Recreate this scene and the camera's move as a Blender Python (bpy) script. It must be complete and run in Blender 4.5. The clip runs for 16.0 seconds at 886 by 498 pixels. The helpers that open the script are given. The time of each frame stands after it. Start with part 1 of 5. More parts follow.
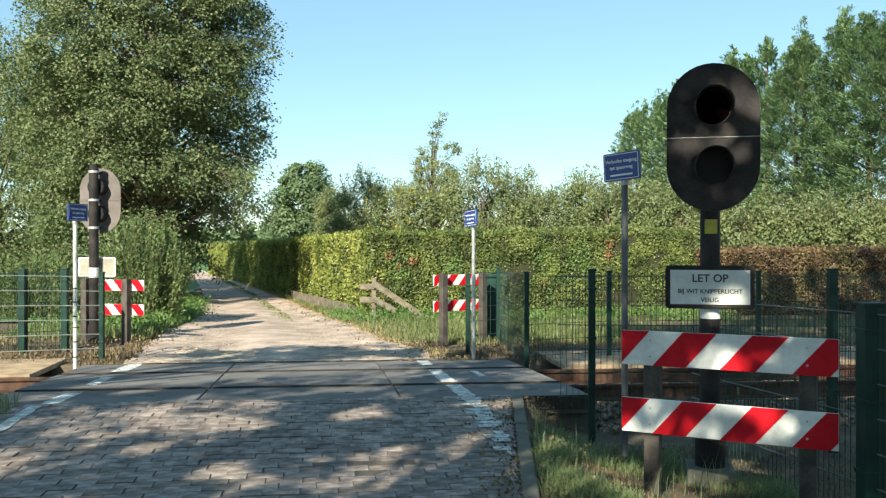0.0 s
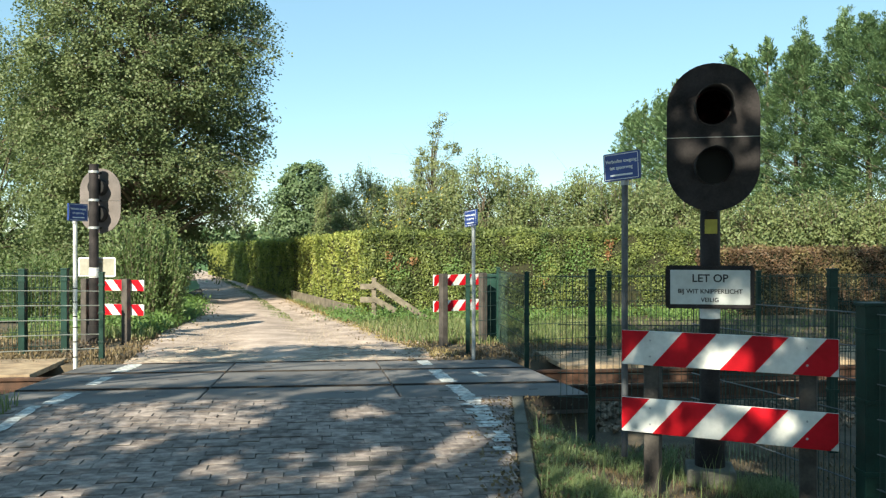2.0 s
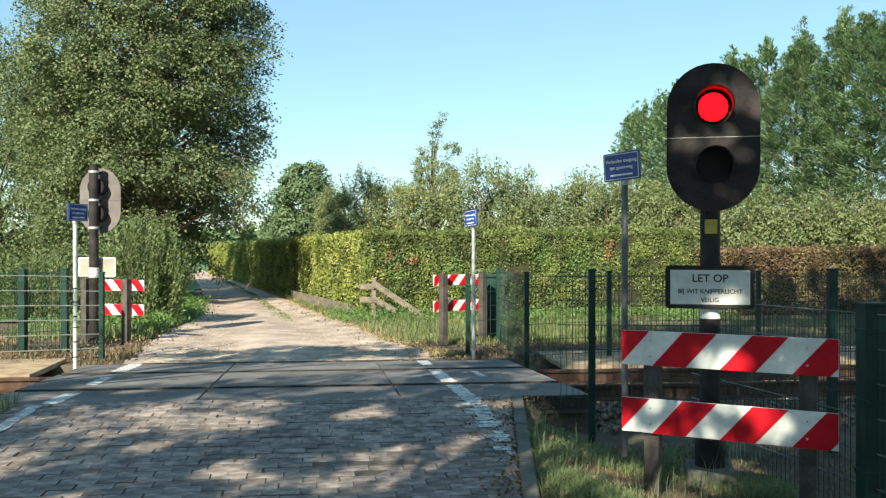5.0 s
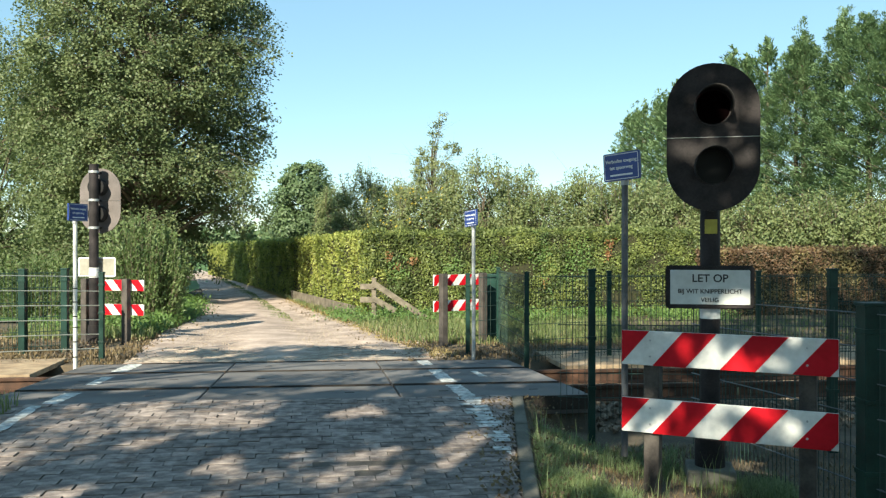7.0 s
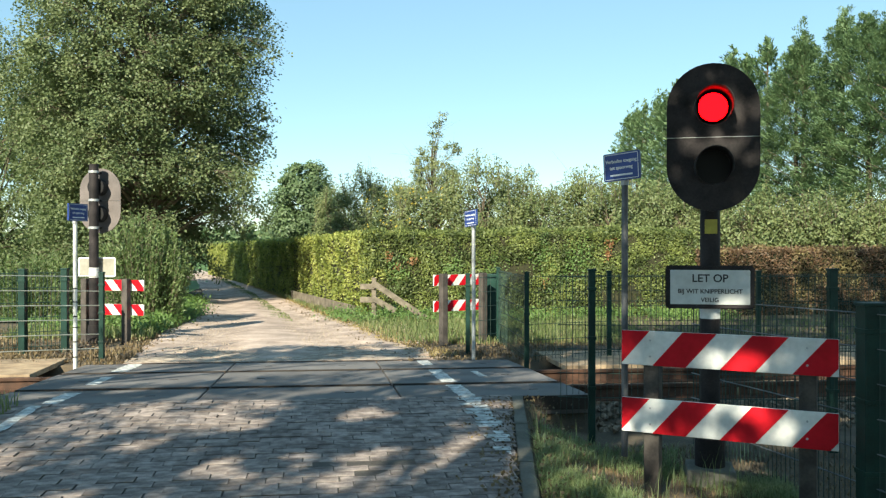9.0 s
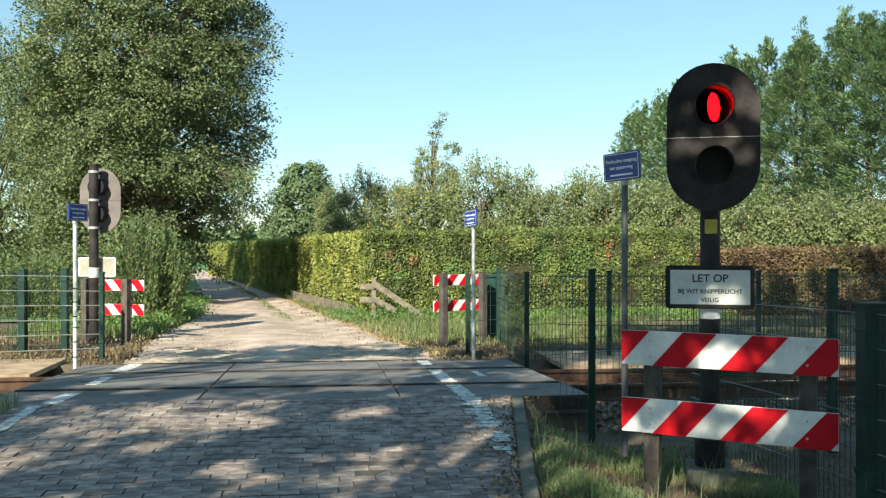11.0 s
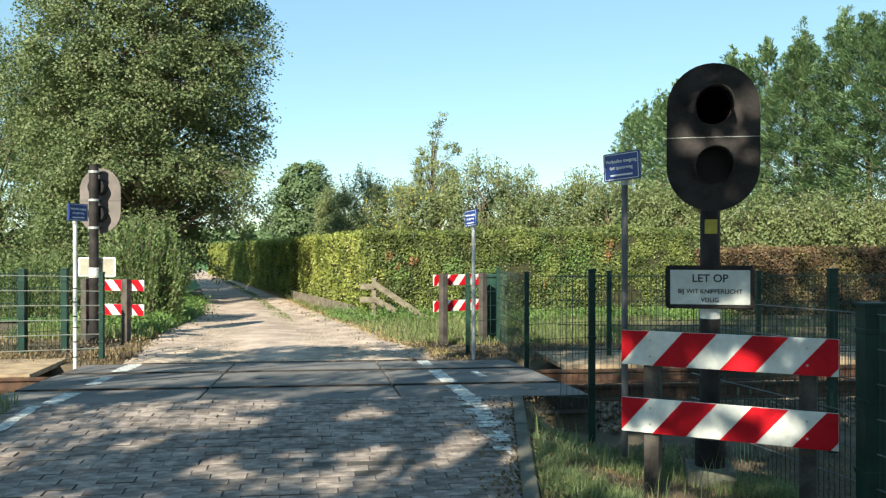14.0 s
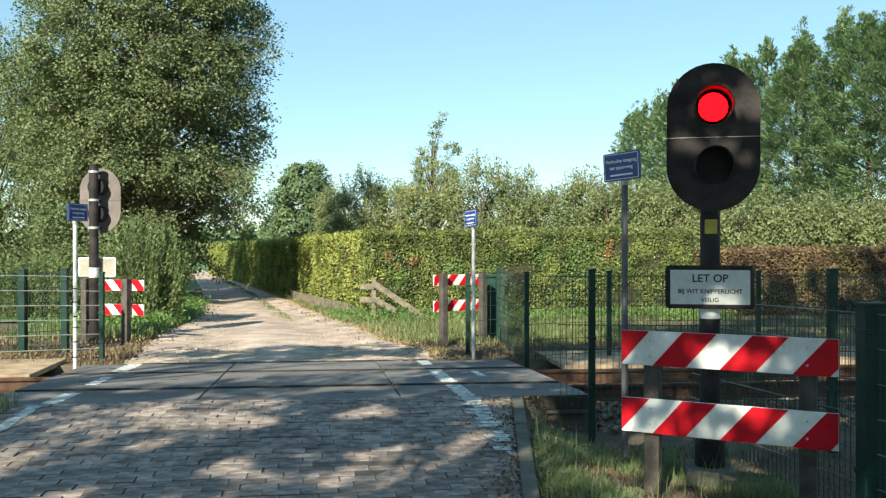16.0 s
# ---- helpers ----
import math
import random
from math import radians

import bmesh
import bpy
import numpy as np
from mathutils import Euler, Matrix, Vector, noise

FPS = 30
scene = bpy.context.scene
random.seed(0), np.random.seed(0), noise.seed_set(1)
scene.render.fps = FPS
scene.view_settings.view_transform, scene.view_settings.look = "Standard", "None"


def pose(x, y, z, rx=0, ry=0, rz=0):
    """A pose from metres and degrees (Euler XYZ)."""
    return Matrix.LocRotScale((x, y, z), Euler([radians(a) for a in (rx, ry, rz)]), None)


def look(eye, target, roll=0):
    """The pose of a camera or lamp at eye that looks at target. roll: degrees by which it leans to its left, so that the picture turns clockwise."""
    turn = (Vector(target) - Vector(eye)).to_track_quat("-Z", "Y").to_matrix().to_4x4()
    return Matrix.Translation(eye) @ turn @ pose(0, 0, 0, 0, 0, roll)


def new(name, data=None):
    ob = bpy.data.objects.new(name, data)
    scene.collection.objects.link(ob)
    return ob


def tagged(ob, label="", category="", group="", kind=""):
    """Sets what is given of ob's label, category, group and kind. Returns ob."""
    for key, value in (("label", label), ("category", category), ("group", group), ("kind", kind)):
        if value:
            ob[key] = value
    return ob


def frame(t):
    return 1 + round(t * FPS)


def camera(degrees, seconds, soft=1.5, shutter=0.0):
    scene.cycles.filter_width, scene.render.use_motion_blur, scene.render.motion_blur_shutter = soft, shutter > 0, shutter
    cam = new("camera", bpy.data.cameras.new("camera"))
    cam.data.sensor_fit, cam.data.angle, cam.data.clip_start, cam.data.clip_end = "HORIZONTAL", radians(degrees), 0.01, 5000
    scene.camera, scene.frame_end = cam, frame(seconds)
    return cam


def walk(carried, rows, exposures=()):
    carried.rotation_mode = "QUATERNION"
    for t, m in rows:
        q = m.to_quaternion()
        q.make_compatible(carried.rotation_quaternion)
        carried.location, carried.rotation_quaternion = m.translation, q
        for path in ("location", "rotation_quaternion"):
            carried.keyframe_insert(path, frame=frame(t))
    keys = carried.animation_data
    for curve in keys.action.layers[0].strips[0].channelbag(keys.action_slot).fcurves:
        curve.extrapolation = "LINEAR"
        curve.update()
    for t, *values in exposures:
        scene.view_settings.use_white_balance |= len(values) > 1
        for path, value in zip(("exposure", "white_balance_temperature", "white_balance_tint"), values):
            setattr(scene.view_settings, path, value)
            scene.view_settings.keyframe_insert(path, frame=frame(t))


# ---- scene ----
# ---- camera ----
EYE = (0.0, 0.0, 1.284)
cam = camera(54.26, 16.0, soft=1.3)
VIEW = look(EYE, (0, 100, 1.284 - 0.20))
walk(cam, [(0, VIEW), (16.0, VIEW)], [(0, 1.16, 6900, -1), (16.0, 1.16, 6900, -1)])

# ---- world and sun ----
SUN_AZ = math.radians(23)      # light travels to +y and +x
SUN_EL = math.radians(33)
LX, LY = math.sin(SUN_AZ), math.cos(SUN_AZ)
world = bpy.data.worlds.new("sky")
scene.world = world
world.use_nodes = True
wn = world.node_tree
bgd = wn.nodes["Background"]
sky = wn.nodes.new("ShaderNodeTexSky")
sky.sky_type, sky.sun_disc = "NISHITA", False
sky.sun_elevation, sky.sun_rotation = SUN_EL, math.pi + SUN_AZ
sky.dust_density, sky.air_density, sky.ozone_density = 0.0, 1.0, 3.0
sky.altitude = 0
veil = wn.nodes.new("ShaderNodeMix")
veil.data_type = "RGBA"
veil.inputs[0].default_value = 0.40
veil.inputs[7].default_value = (2.2, 4.0, 5.4, 1)
wn.links.new(sky.outputs[0], veil.inputs[6])
wn.links.new(veil.outputs[2], bgd.inputs[0])
bgd.inputs[1].default_value = 0.088
sun = new("sun", bpy.data.lights.new("sun", "SUN"))
sun.data.energy, sun.data.angle, sun.data.color = 5.0, math.radians(0.45), (1.0, 0.91, 0.79)
sun.matrix_world = look((0, 0, 30), (LX * math.cos(SUN_EL), LY * math.cos(SUN_EL), 30 - math.sin(SUN_EL)))


# ---- materials ----
def material(name, c1, c2, scale=8.0, rough=0.7, metal=0.0, bump=0.15, fine=60.0, c3=None, spread=0.0, coords="Object", dist=0.02, spec=0.5):
    """Two-scale noise between two colours, a fine grain, relief, and a change from object to object."""
    m = bpy.data.materials.new(name)
    m.use_nodes = True
    n, l = m.node_tree.nodes, m.node_tree.links
    b = n["Principled BSDF"]
    tc = n.new("ShaderNodeTexCoord")
    big = n.new("ShaderNodeTexNoise")
    big.inputs["Scale"].default_value, big.inputs["Detail"].default_value = scale, 6
    small = n.new("ShaderNodeTexNoise")
    small.inputs["Scale"].default_value, small.inputs["Detail"].default_value = fine, 4
    l.new(tc.outputs[coords], big.inputs["Vector"])
    l.new(tc.outputs[coords], small.inputs["Vector"])
    ramp = n.new("ShaderNodeValToRGB")
    ramp.color_ramp.elements[0].position, ramp.color_ramp.elements[1].position = 0.35, 0.68
    ramp.color_ramp.elements[0].color, ramp.color_ramp.elements[1].color = (*c1, 1), (*c2, 1)
    if c3:
        e = ramp.color_ramp.elements.new(0.78)
        e.color = (*c3, 1)
    mixv = n.new("ShaderNodeMath")
    mixv.operation = "MULTIPLY_ADD"
    mixv.inputs[1].default_value = 0.35
    l.new(small.outputs["Fac"], mixv.inputs[0])
    sub = n.new("ShaderNodeMath")
    sub.operation = "MULTIPLY_ADD"
    sub.inputs[1].default_value, sub.inputs[2].default_value = 1.0, -0.175
    l.new(big.outputs["Fac"], sub.inputs[0])
    l.new(sub.outputs[0], mixv.inputs[2])
    l.new(mixv.outputs[0], ramp.inputs["Fac"])
    out = ramp.outputs["Color"]
    if spread:
        info = n.new("ShaderNodeObjectInfo")
        hsv = n.new("ShaderNodeHueSaturation")
        mr = n.new("ShaderNodeMapRange")
        mr.inputs["To Min"].default_value, mr.inputs["To Max"].default_value = 1 - spread, 1 + spread
        l.new(info.outputs["Random"], mr.inputs["Value"])
        l.new(mr.outputs[0], hsv.inputs["Value"])
        l.new(out, hsv.inputs["Color"])
        out = hsv.outputs["Color"]
    l.new(out, b.inputs["Base Color"])
    b.inputs["Roughness"].default_value, b.inputs["Metallic"].default_value = rough, metal
    b.inputs["Specular IOR Level"].default_value = spec
    if bump:
        bp = n.new("ShaderNodeBump")
        bp.inputs["Strength"].default_value, bp.inputs["Distance"].default_value = bump, dist
        l.new(mixv.outputs[0], bp.inputs["Height"])
        l.new(bp.outputs[0], b.inputs["Normal"])
    return m


def leaf_material(name, c1, c2, c3, trans=0.35, rough=0.55, patch=0.6, vary=1.4, single=0.5):
    """Leaves: each one its own shade, patches over the crown, light passing through."""
    m = bpy.data.materials.new(name)
    m.use_nodes = True
    n, l = m.node_tree.nodes, m.node_tree.links
    b = n["Principled BSDF"]
    geo = n.new("ShaderNodeNewGeometry")
    tc = n.new("ShaderNodeTexCoord")
    big = n.new("ShaderNodeTexNoise")
    big.inputs["Scale"].default_value, big.inputs["Detail"].default_value = patch, 3
    l.new(tc.outputs["Object"], big.inputs["Vector"])
    add = n.new("ShaderNodeMath")
    add.operation = "MULTIPLY_ADD"
    add.inputs[1].default_value = single
    l.new(geo.outputs["Random Per Island"], add.inputs[0])
    sub = n.new("ShaderNodeMath")
    sub.operation = "MULTIPLY_ADD"
    sub.inputs[1].default_value, sub.inputs[2].default_value = vary, 0.5 - vary / 2 - single / 2 + 0.05
    l.new(big.outputs["Fac"], sub.inputs[0])
    l.new(sub.outputs[0], add.inputs[2])
    ramp = n.new("ShaderNodeValToRGB")
    ramp.color_ramp.elements[0].position, ramp.color_ramp.elements[1].position = 0.1, 0.97
    ramp.color_ramp.elements[0].color, ramp.color_ramp.elements[1].color = (*c1, 1), (*c3, 1)
    e = ramp.color_ramp.elements.new(0.55)
    e.color = (*c2, 1)
    l.new(add.outputs[0], ramp.inputs["Fac"])
    l.new(ramp.outputs["Color"], b.inputs["Base Color"])
    b.inputs["Roughness"].default_value = rough
    tr = n.new("ShaderNodeBsdfTranslucent")
    hsv = n.new("ShaderNodeHueSaturation")
    hsv.inputs["Value"].default_value, hsv.inputs["Saturation"].default_value = 1.3, 1.1
    l.new(ramp.outputs["Color"], hsv.inputs["Color"])
    l.new(hsv.outputs["Color"], tr.inputs["Color"])
    mx = n.new("ShaderNodeMixShader")
    mx.inputs["Fac"].default_value = trans
    l.new(b.outputs[0], mx.inputs[1])
    l.new(tr.outputs[0], mx.inputs[2])
    l.new(mx.outputs[0], n["Material Output"].inputs["Surface"])
    return m


def plain(name, c, rough=0.5, metal=0.0, glow=0.0, spec=0.5):
    m = bpy.data.materials.new(name)
    m.use_nodes = True
    b = m.node_tree.nodes["Principled BSDF"]
    b.inputs["Base Color"].default_value = (*c, 1)
    b.inputs["Specular IOR Level"].default_value = spec
    b.inputs["Roughness"].default_value, b.inputs["Metallic"].default_value = rough, metal
    if glow:
        b.inputs["Emission Color"].default_value = (*c, 1)
        b.inputs["Emission Strength"].default_value = glow
        b.inputs["Base Color"].default_value = (0.12 * c[0], 0.0, 0.0, 1)
        b.inputs["Specular IOR Level"].default_value = 0.03
    return m


M_KERB = material("mossy_kerb", (0.075, 0.072, 0.055), (0.16, 0.15, 0.125), 4, 0.9, bump=0.5, fine=60, dist=0.008)
M_SOIL = material("soil", (0.055, 0.042, 0.028), (0.12, 0.09, 0.058), 3, 0.95, bump=0.6, fine=50, c3=(0.17, 0.135, 0.085))
M_FIELD = material("field_grass", (0.05, 0.11, 0.025), (0.09, 0.17, 0.04), 0.4, 0.9, bump=0.3, fine=9)
M_GRAVEL = material("lane_gravel", (0.25, 0.19, 0.16), (0.50, 0.39, 0.33), 2.2, 0.95, bump=0.9, fine=26, c3=(0.60, 0.49, 0.42), dist=0.03)
M_BRICK = material("paver", (0.135, 0.108, 0.10), (0.34, 0.285, 0.26), 13, 0.9, bump=0.8, fine=150, spread=0.26, coords="Object", dist=0.006, spec=0.3)
M_JOINT = material("joint_sand", (0.055, 0.048, 0.043), (0.12, 0.104, 0.09), 6, 0.95, bump=0.5, fine=80)
M_SLAB = material("slab_concrete", (0.085, 0.079, 0.08), (0.165, 0.153, 0.15), 1.8, 0.8, bump=0.25, fine=90, spread=0.08, dist=0.006)
M_CONC = material("concrete", (0.20, 0.185, 0.16), (0.33, 0.31, 0.275), 5, 0.9, bump=0.4, fine=70, dist=0.008)
M_RAIL = material("rail_rust", (0.05, 0.028, 0.02), (0.115, 0.058, 0.036), 8, 0.75, 0.3, bump=0.3, fine=90)
M_BALLAST = material("ballast_stone", (0.14, 0.10, 0.07), (0.32, 0.26, 0.20), 5, 0.9, bump=0.4, fine=60)
M_PLANK = material("weathered_plank", (0.22, 0.155, 0.10), (0.40, 0.30, 0.20), 4, 0.85, bump=0.4, fine=40)
M_WOOD = material("old_wood", (0.10, 0.085, 0.065), (0.22, 0.185, 0.14), 6, 0.9, bump=0.5, fine=45, c3=(0.26, 0.23, 0.18))
M_POSTWOOD = material("brown_post_wood", (0.036, 0.03, 0.028), (0.09, 0.077, 0.068), 7, 0.85, bump=0.4, fine=60)
M_GREEN = material("green_paint", (0.006, 0.024, 0.019), (0.012, 0.046, 0.036), 5, 0.5, bump=0.08, fine=90, spec=0.25)
M_WIRE = material("green_wire", (0.012, 0.032, 0.026), (0.03, 0.06, 0.05), 9, 0.5, 0.1, bump=0.0)
M_WIREBARE = material("bare_wire", (0.30, 0.31, 0.28), (0.48, 0.49, 0.44), 9, 0.4, 0.5, bump=0.0)
M_WIREDULL = material("dull_wire", (0.10, 0.11, 0.12), (0.20, 0.21, 0.22), 9, 0.5, 0.3, bump=0.0)
M_SIGNBACK = material("sign_back", (0.25, 0.235, 0.195), (0.34, 0.32, 0.27), 5, 0.6, bump=0.04, fine=30)
M_GALV = material("galvanised", (0.33, 0.34, 0.35), (0.50, 0.51, 0.52), 14, 0.5, 0.5, bump=0.1)
M_BLACK = material("black_paint", (0.017, 0.0155, 0.0165), (0.046, 0.039, 0.040), 5, 0.65, bump=0.05, fine=70, spec=0.15)
M_VISOR = plain("visor_black", (0.05, 0.047, 0.047), 0.7, spec=0.2)
# a darker concrete than M_CONC, for the signal's foot
M_FOOT = material("dark_foot_concrete", (0.09, 0.09, 0.075), (0.17, 0.165, 0.14), 5, 0.95, bump=0.4, fine=70, dist=0.008)
M_BOARDBACK = material("board_back_paint", (0.10, 0.085, 0.082), (0.16, 0.135, 0.13), 4, 0.7, bump=0.08)
M_DARKSTEEL = material("dark_steel", (0.07, 0.075, 0.085), (0.13, 0.135, 0.15), 9, 0.5, 0.4, bump=0.05)
# black for hollows: stands for shade in slots, swallows lamp light in housings
M_HOLE = plain("hollow_black", (0.008, 0.008, 0.009), 0.9)
M_WHITE = material("white_sheet", (0.55, 0.55, 0.54), (0.80, 0.80, 0.79), 4, 0.5, bump=0.05, fine=30)
M_RED = material("red_sheet", (0.40, 0.004, 0.012), (0.56, 0.007, 0.020), 4, 0.5, bump=0.05, fine=30, spec=0.15)
M_BLUE = material("blue_sheet", (0.010, 0.03, 0.16), (0.018, 0.05, 0.24), 5, 0.4, bump=0.02)
M_SIGNGREY = material("sign_face", (0.46, 0.47, 0.46), (0.62, 0.63, 0.62), 5, 0.5, bump=0.04, fine=30)
M_INK = plain("sign_ink", (0.02, 0.02, 0.022), 0.6)
M_YELLOW = material("yellow_sticker", (0.32, 0.27, 0.03), (0.46, 0.39, 0.05), 9, 0.5, bump=0.03)
M_PAINT = material("road_paint", (0.27, 0.268, 0.262), (0.70, 0.70, 0.68), 17, 0.8, bump=0.4, fine=60, c3=(0.80, 0.80, 0.78), dist=0.004)
M_GLOW = plain("red_lamp_glow", (1.0, 0.0, 0.004), 0.4, 0, 7.0)
M_DARKRED = plain("unlit_red_glass", (0.002, 0.001, 0.0012), 1.0, spec=0.0)
M_DARKLENS = plain("unlit_clear_glass", (0.008, 0.009, 0.010), 0.5, spec=0.15)
M_BARK = material("bark", (0.06, 0.045, 0.03), (0.14, 0.11, 0.08), 5, 0.95, bump=0.8, fine=25)
M_TWIG = material("twig", (0.09, 0.075, 0.05), (0.16, 0.13, 0.09), 5, 0.9, bump=0.2)
L_TREE = leaf_material("broadleaf", (0.085, 0.12, 0.05), (0.135, 0.175, 0.075), (0.19, 0.222, 0.102), 0.28, 0.6, patch=1.1, vary=1.8, single=0.3)
L_DARK = leaf_material("dark_leaf", (0.06, 0.10, 0.045), (0.105, 0.16, 0.07), (0.16, 0.22, 0.10), 0.25)
L_ORCH = leaf_material("orchard_leaf", (0.10, 0.14, 0.055), (0.185, 0.222, 0.092), (0.29, 0.31, 0.145), 0.3, patch=0.5)
L_CON = leaf_material("conifer_spray", (0.075, 0.135, 0.062), (0.135, 0.21, 0.098), (0.205, 0.285, 0.135), 0.26, patch=0.9, vary=1.8, single=0.3)
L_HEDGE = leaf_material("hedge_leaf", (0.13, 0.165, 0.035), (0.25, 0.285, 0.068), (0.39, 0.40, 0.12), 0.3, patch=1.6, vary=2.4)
# greener copy of hedge_leaf, darkened: the front face's shade is in its colour
L_FRONT_SHADE = leaf_material("shaded_hedge_leaf", (0.06, 0.085, 0.028), (0.12, 0.155, 0.045), (0.235, 0.275, 0.085), 0.25, patch=2.6, vary=2.6, single=0.6)
L_VERGE = leaf_material("fine_grass", (0.09, 0.13, 0.055), (0.18, 0.235, 0.10), (0.33, 0.37, 0.19), 0.35, patch=1.4)
L_BROWN = leaf_material("brown_hedge_leaf", (0.07, 0.052, 0.03), (0.17, 0.10, 0.06), (0.22, 0.19, 0.08), 0.25, patch=1.4, vary=2.2)
L_BUSH = leaf_material("willow_leaf", (0.09, 0.14, 0.055), (0.15, 0.21, 0.08), (0.23, 0.29, 0.12), 0.35)
L_GRASS = leaf_material("grass_blade", (0.08, 0.12, 0.04), (0.15, 0.195, 0.07), (0.30, 0.29, 0.14), 0.35, patch=0.9)
L_STRAW = leaf_material("dry_grass", (0.20, 0.14, 0.06), (0.34, 0.26, 0.11), (0.45, 0.37, 0.17), 0.3, patch=1.5)
L_LITTER = leaf_material("leaf_litter", (0.07, 0.05, 0.03), (0.14, 0.10, 0.055), (0.24, 0.18, 0.09), 0.15, patch=1.5)
L_NETTLE = leaf_material("nettle_leaf", (0.07, 0.13, 0.035), (0.12, 0.20, 0.055), (0.18, 0.27, 0.08), 0.3, patch=1.0)
M_PEBBLE = material("pebble", (0.24, 0.19, 0.15), (0.50, 0.42, 0.34), 20, 0.9, bump=0.1)
M_APRON = material("worn_paver", (0.24, 0.195, 0.16), (0.46, 0.38, 0.31), 11, 0.9, bump=0.8, fine=120, dist=0.006, spec=0.3)
L_RUST = leaf_material("withered_leaf", (0.17, 0.075, 0.03), (0.25, 0.12, 0.05), (0.28, 0.17, 0.07), 0.25)
M_FRUIT = material("yellow_fruit", (0.42, 0.32, 0.04), (0.55, 0.44, 0.08), 9, 0.4, bump=0.0)


# ---- mesh tools ----
def link(name, bm, mat, parent=None, label="", smooth=False):
    me = bpy.data.meshes.new(name)
    bm.to_mesh(me)
    bm.free()
    if smooth:
        me.polygons.foreach_set("use_smooth", [True] * len(me.polygons))
    for mm in (mat if isinstance(mat, (list, tuple)) else [mat]):
        me.materials.append(mm)
    ob = new(name, me)
    if parent:
        ob.parent = parent
    if label:
        tagged(ob, label)
    return ob


part = link


def thing(name, m, label, category, group="", kind=""):
    ob = new(name)
    ob.matrix_world = m
    ob.empty_display_size = 0.1
    return tagged(ob, label, category, group, kind)


def box(bm, cx, cy, cz, sx, sy, sz, bevel=0.0, m=None, mat=0):
    r = bmesh.ops.create_cube(bm, size=1.0, matrix=(m or Matrix()) @ Matrix.Translation((cx, cy, cz)) @ Matrix.Diagonal((sx, sy, sz, 1)))
    faces = {f for v in r["verts"] for f in v.link_faces}
    for f in faces:
        f.material_index = mat
    if bevel:
        edges = {e for v in r["verts"] for e in v.link_edges}
        bmesh.ops.bevel(bm, geom=list(edges), offset=bevel, segments=2, affect="EDGES", profile=0.5, material=-1)
    return bm


def rod(bm, a, b, r, seg=10, r2=None, caps=True):
    a, b = Vector(a), Vector(b)
    q = (b - a).to_track_quat("Z", "Y").to_matrix().to_4x4()
    bmesh.ops.create_cone(bm, cap_ends=caps, segments=seg, radius1=r, radius2=r if r2 is None else r2, depth=(b - a).length,
                          matrix=Matrix.Translation((a + b) / 2) @ q)
    return bm


def prism(bm, outline, y0, y1):
    """An outline in x and z, from y0 to y1."""
    f = [bm.verts.new((x, y0, z)) for x, z in outline]
    k = [bm.verts.new((x, y1, z)) for x, z in outline]
    bm.faces.new(f)
    bm.faces.new(k[::-1])
    for i in range(len(f)):
        j = (i + 1) % len(f)
        bm.faces.new((f[j], f[i], k[i], k[j]))
    bmesh.ops.recalc_face_normals(bm, faces=bm.faces)
    return bm


def rounded(w, h, r, n=5):
    pts = []
    for cx, cz, a0 in ((w / 2 - r, h / 2 - r, 0), (-w / 2 + r, h / 2 - r, 90), (-w / 2 + r, -h / 2 + r, 180), (w / 2 - r, -h / 2 + r, 270)):
        for i in range(n + 1):
            a = math.radians(a0 + 90 * i / n)
            pts.append((cx + r * math.cos(a), cz + r * math.sin(a)))
    return pts


def raw(name, verts, faces, mat, parent=None, label=""):
    me = bpy.data.meshes.new(name)
    me.from_pydata(verts, [], faces)
    for mm in (mat if isinstance(mat, (list, tuple)) else [mat]):
        me.materials.append(mm)
    ob = new(name, me)
    if parent:
        ob.parent = parent
    if label:
        tagged(ob, label)
    return ob


def leaf_mesh(name, p, size, mat, parent=None, label="", lean=None, ratio=0.55, upright=0.0, seed=1, facing=0.0, along=1.2):
    """One mesh of many small leaves (folded diamonds) at the points p. lean: an outward direction for each; facing: how far the leaves turn to it."""
    rg = np.random.default_rng(seed)
    p = np.asarray(p, float)
    k = len(p)
    size = np.asarray(size, float) * np.ones(k)
    size = size * rg.uniform(0.65, 1.3, k)
    d = rg.normal(size=(k, 3))
    if lean is not None:
        d += np.asarray(lean) * along
    d[:, 2] += upright * 3
    d /= np.linalg.norm(d, axis=1)[:, None]
    e = rg.normal(size=(k, 3))
    if facing and lean is not None:
        e = np.cross(np.asarray(lean), d) * facing * 3 + e * (1 - facing)
    e -= (e * d).sum(1)[:, None] * d
    e /= np.linalg.norm(e, axis=1)[:, None] + 1e-9
    nrm = np.cross(d, e)
    half = size[:, None] * 0.5
    v = np.empty((k, 4, 3))
    v[:, 0] = p - d * half
    v[:, 1] = p + e * half * ratio + nrm * half * 0.15
    v[:, 2] = p + d * half
    v[:, 3] = p - e * half * ratio + nrm * half * 0.15
    me = bpy.data.meshes.new(name)
    me.vertices.add(4 * k)
    me.vertices.foreach_set("co", v.reshape(-1))
    me.loops.add(4 * k)
    me.loops.foreach_set("vertex_index", np.arange(4 * k, dtype=np.int32))
    me.polygons.add(k)
    me.polygons.foreach_set("loop_start", np.arange(0, 4 * k, 4, dtype=np.int32))
    me.update(calc_edges=True)
    me.materials.append(mat)
    ob = new(name, me)
    if parent:
        ob.parent = parent
    if label:
        tagged(ob, label)
    return ob


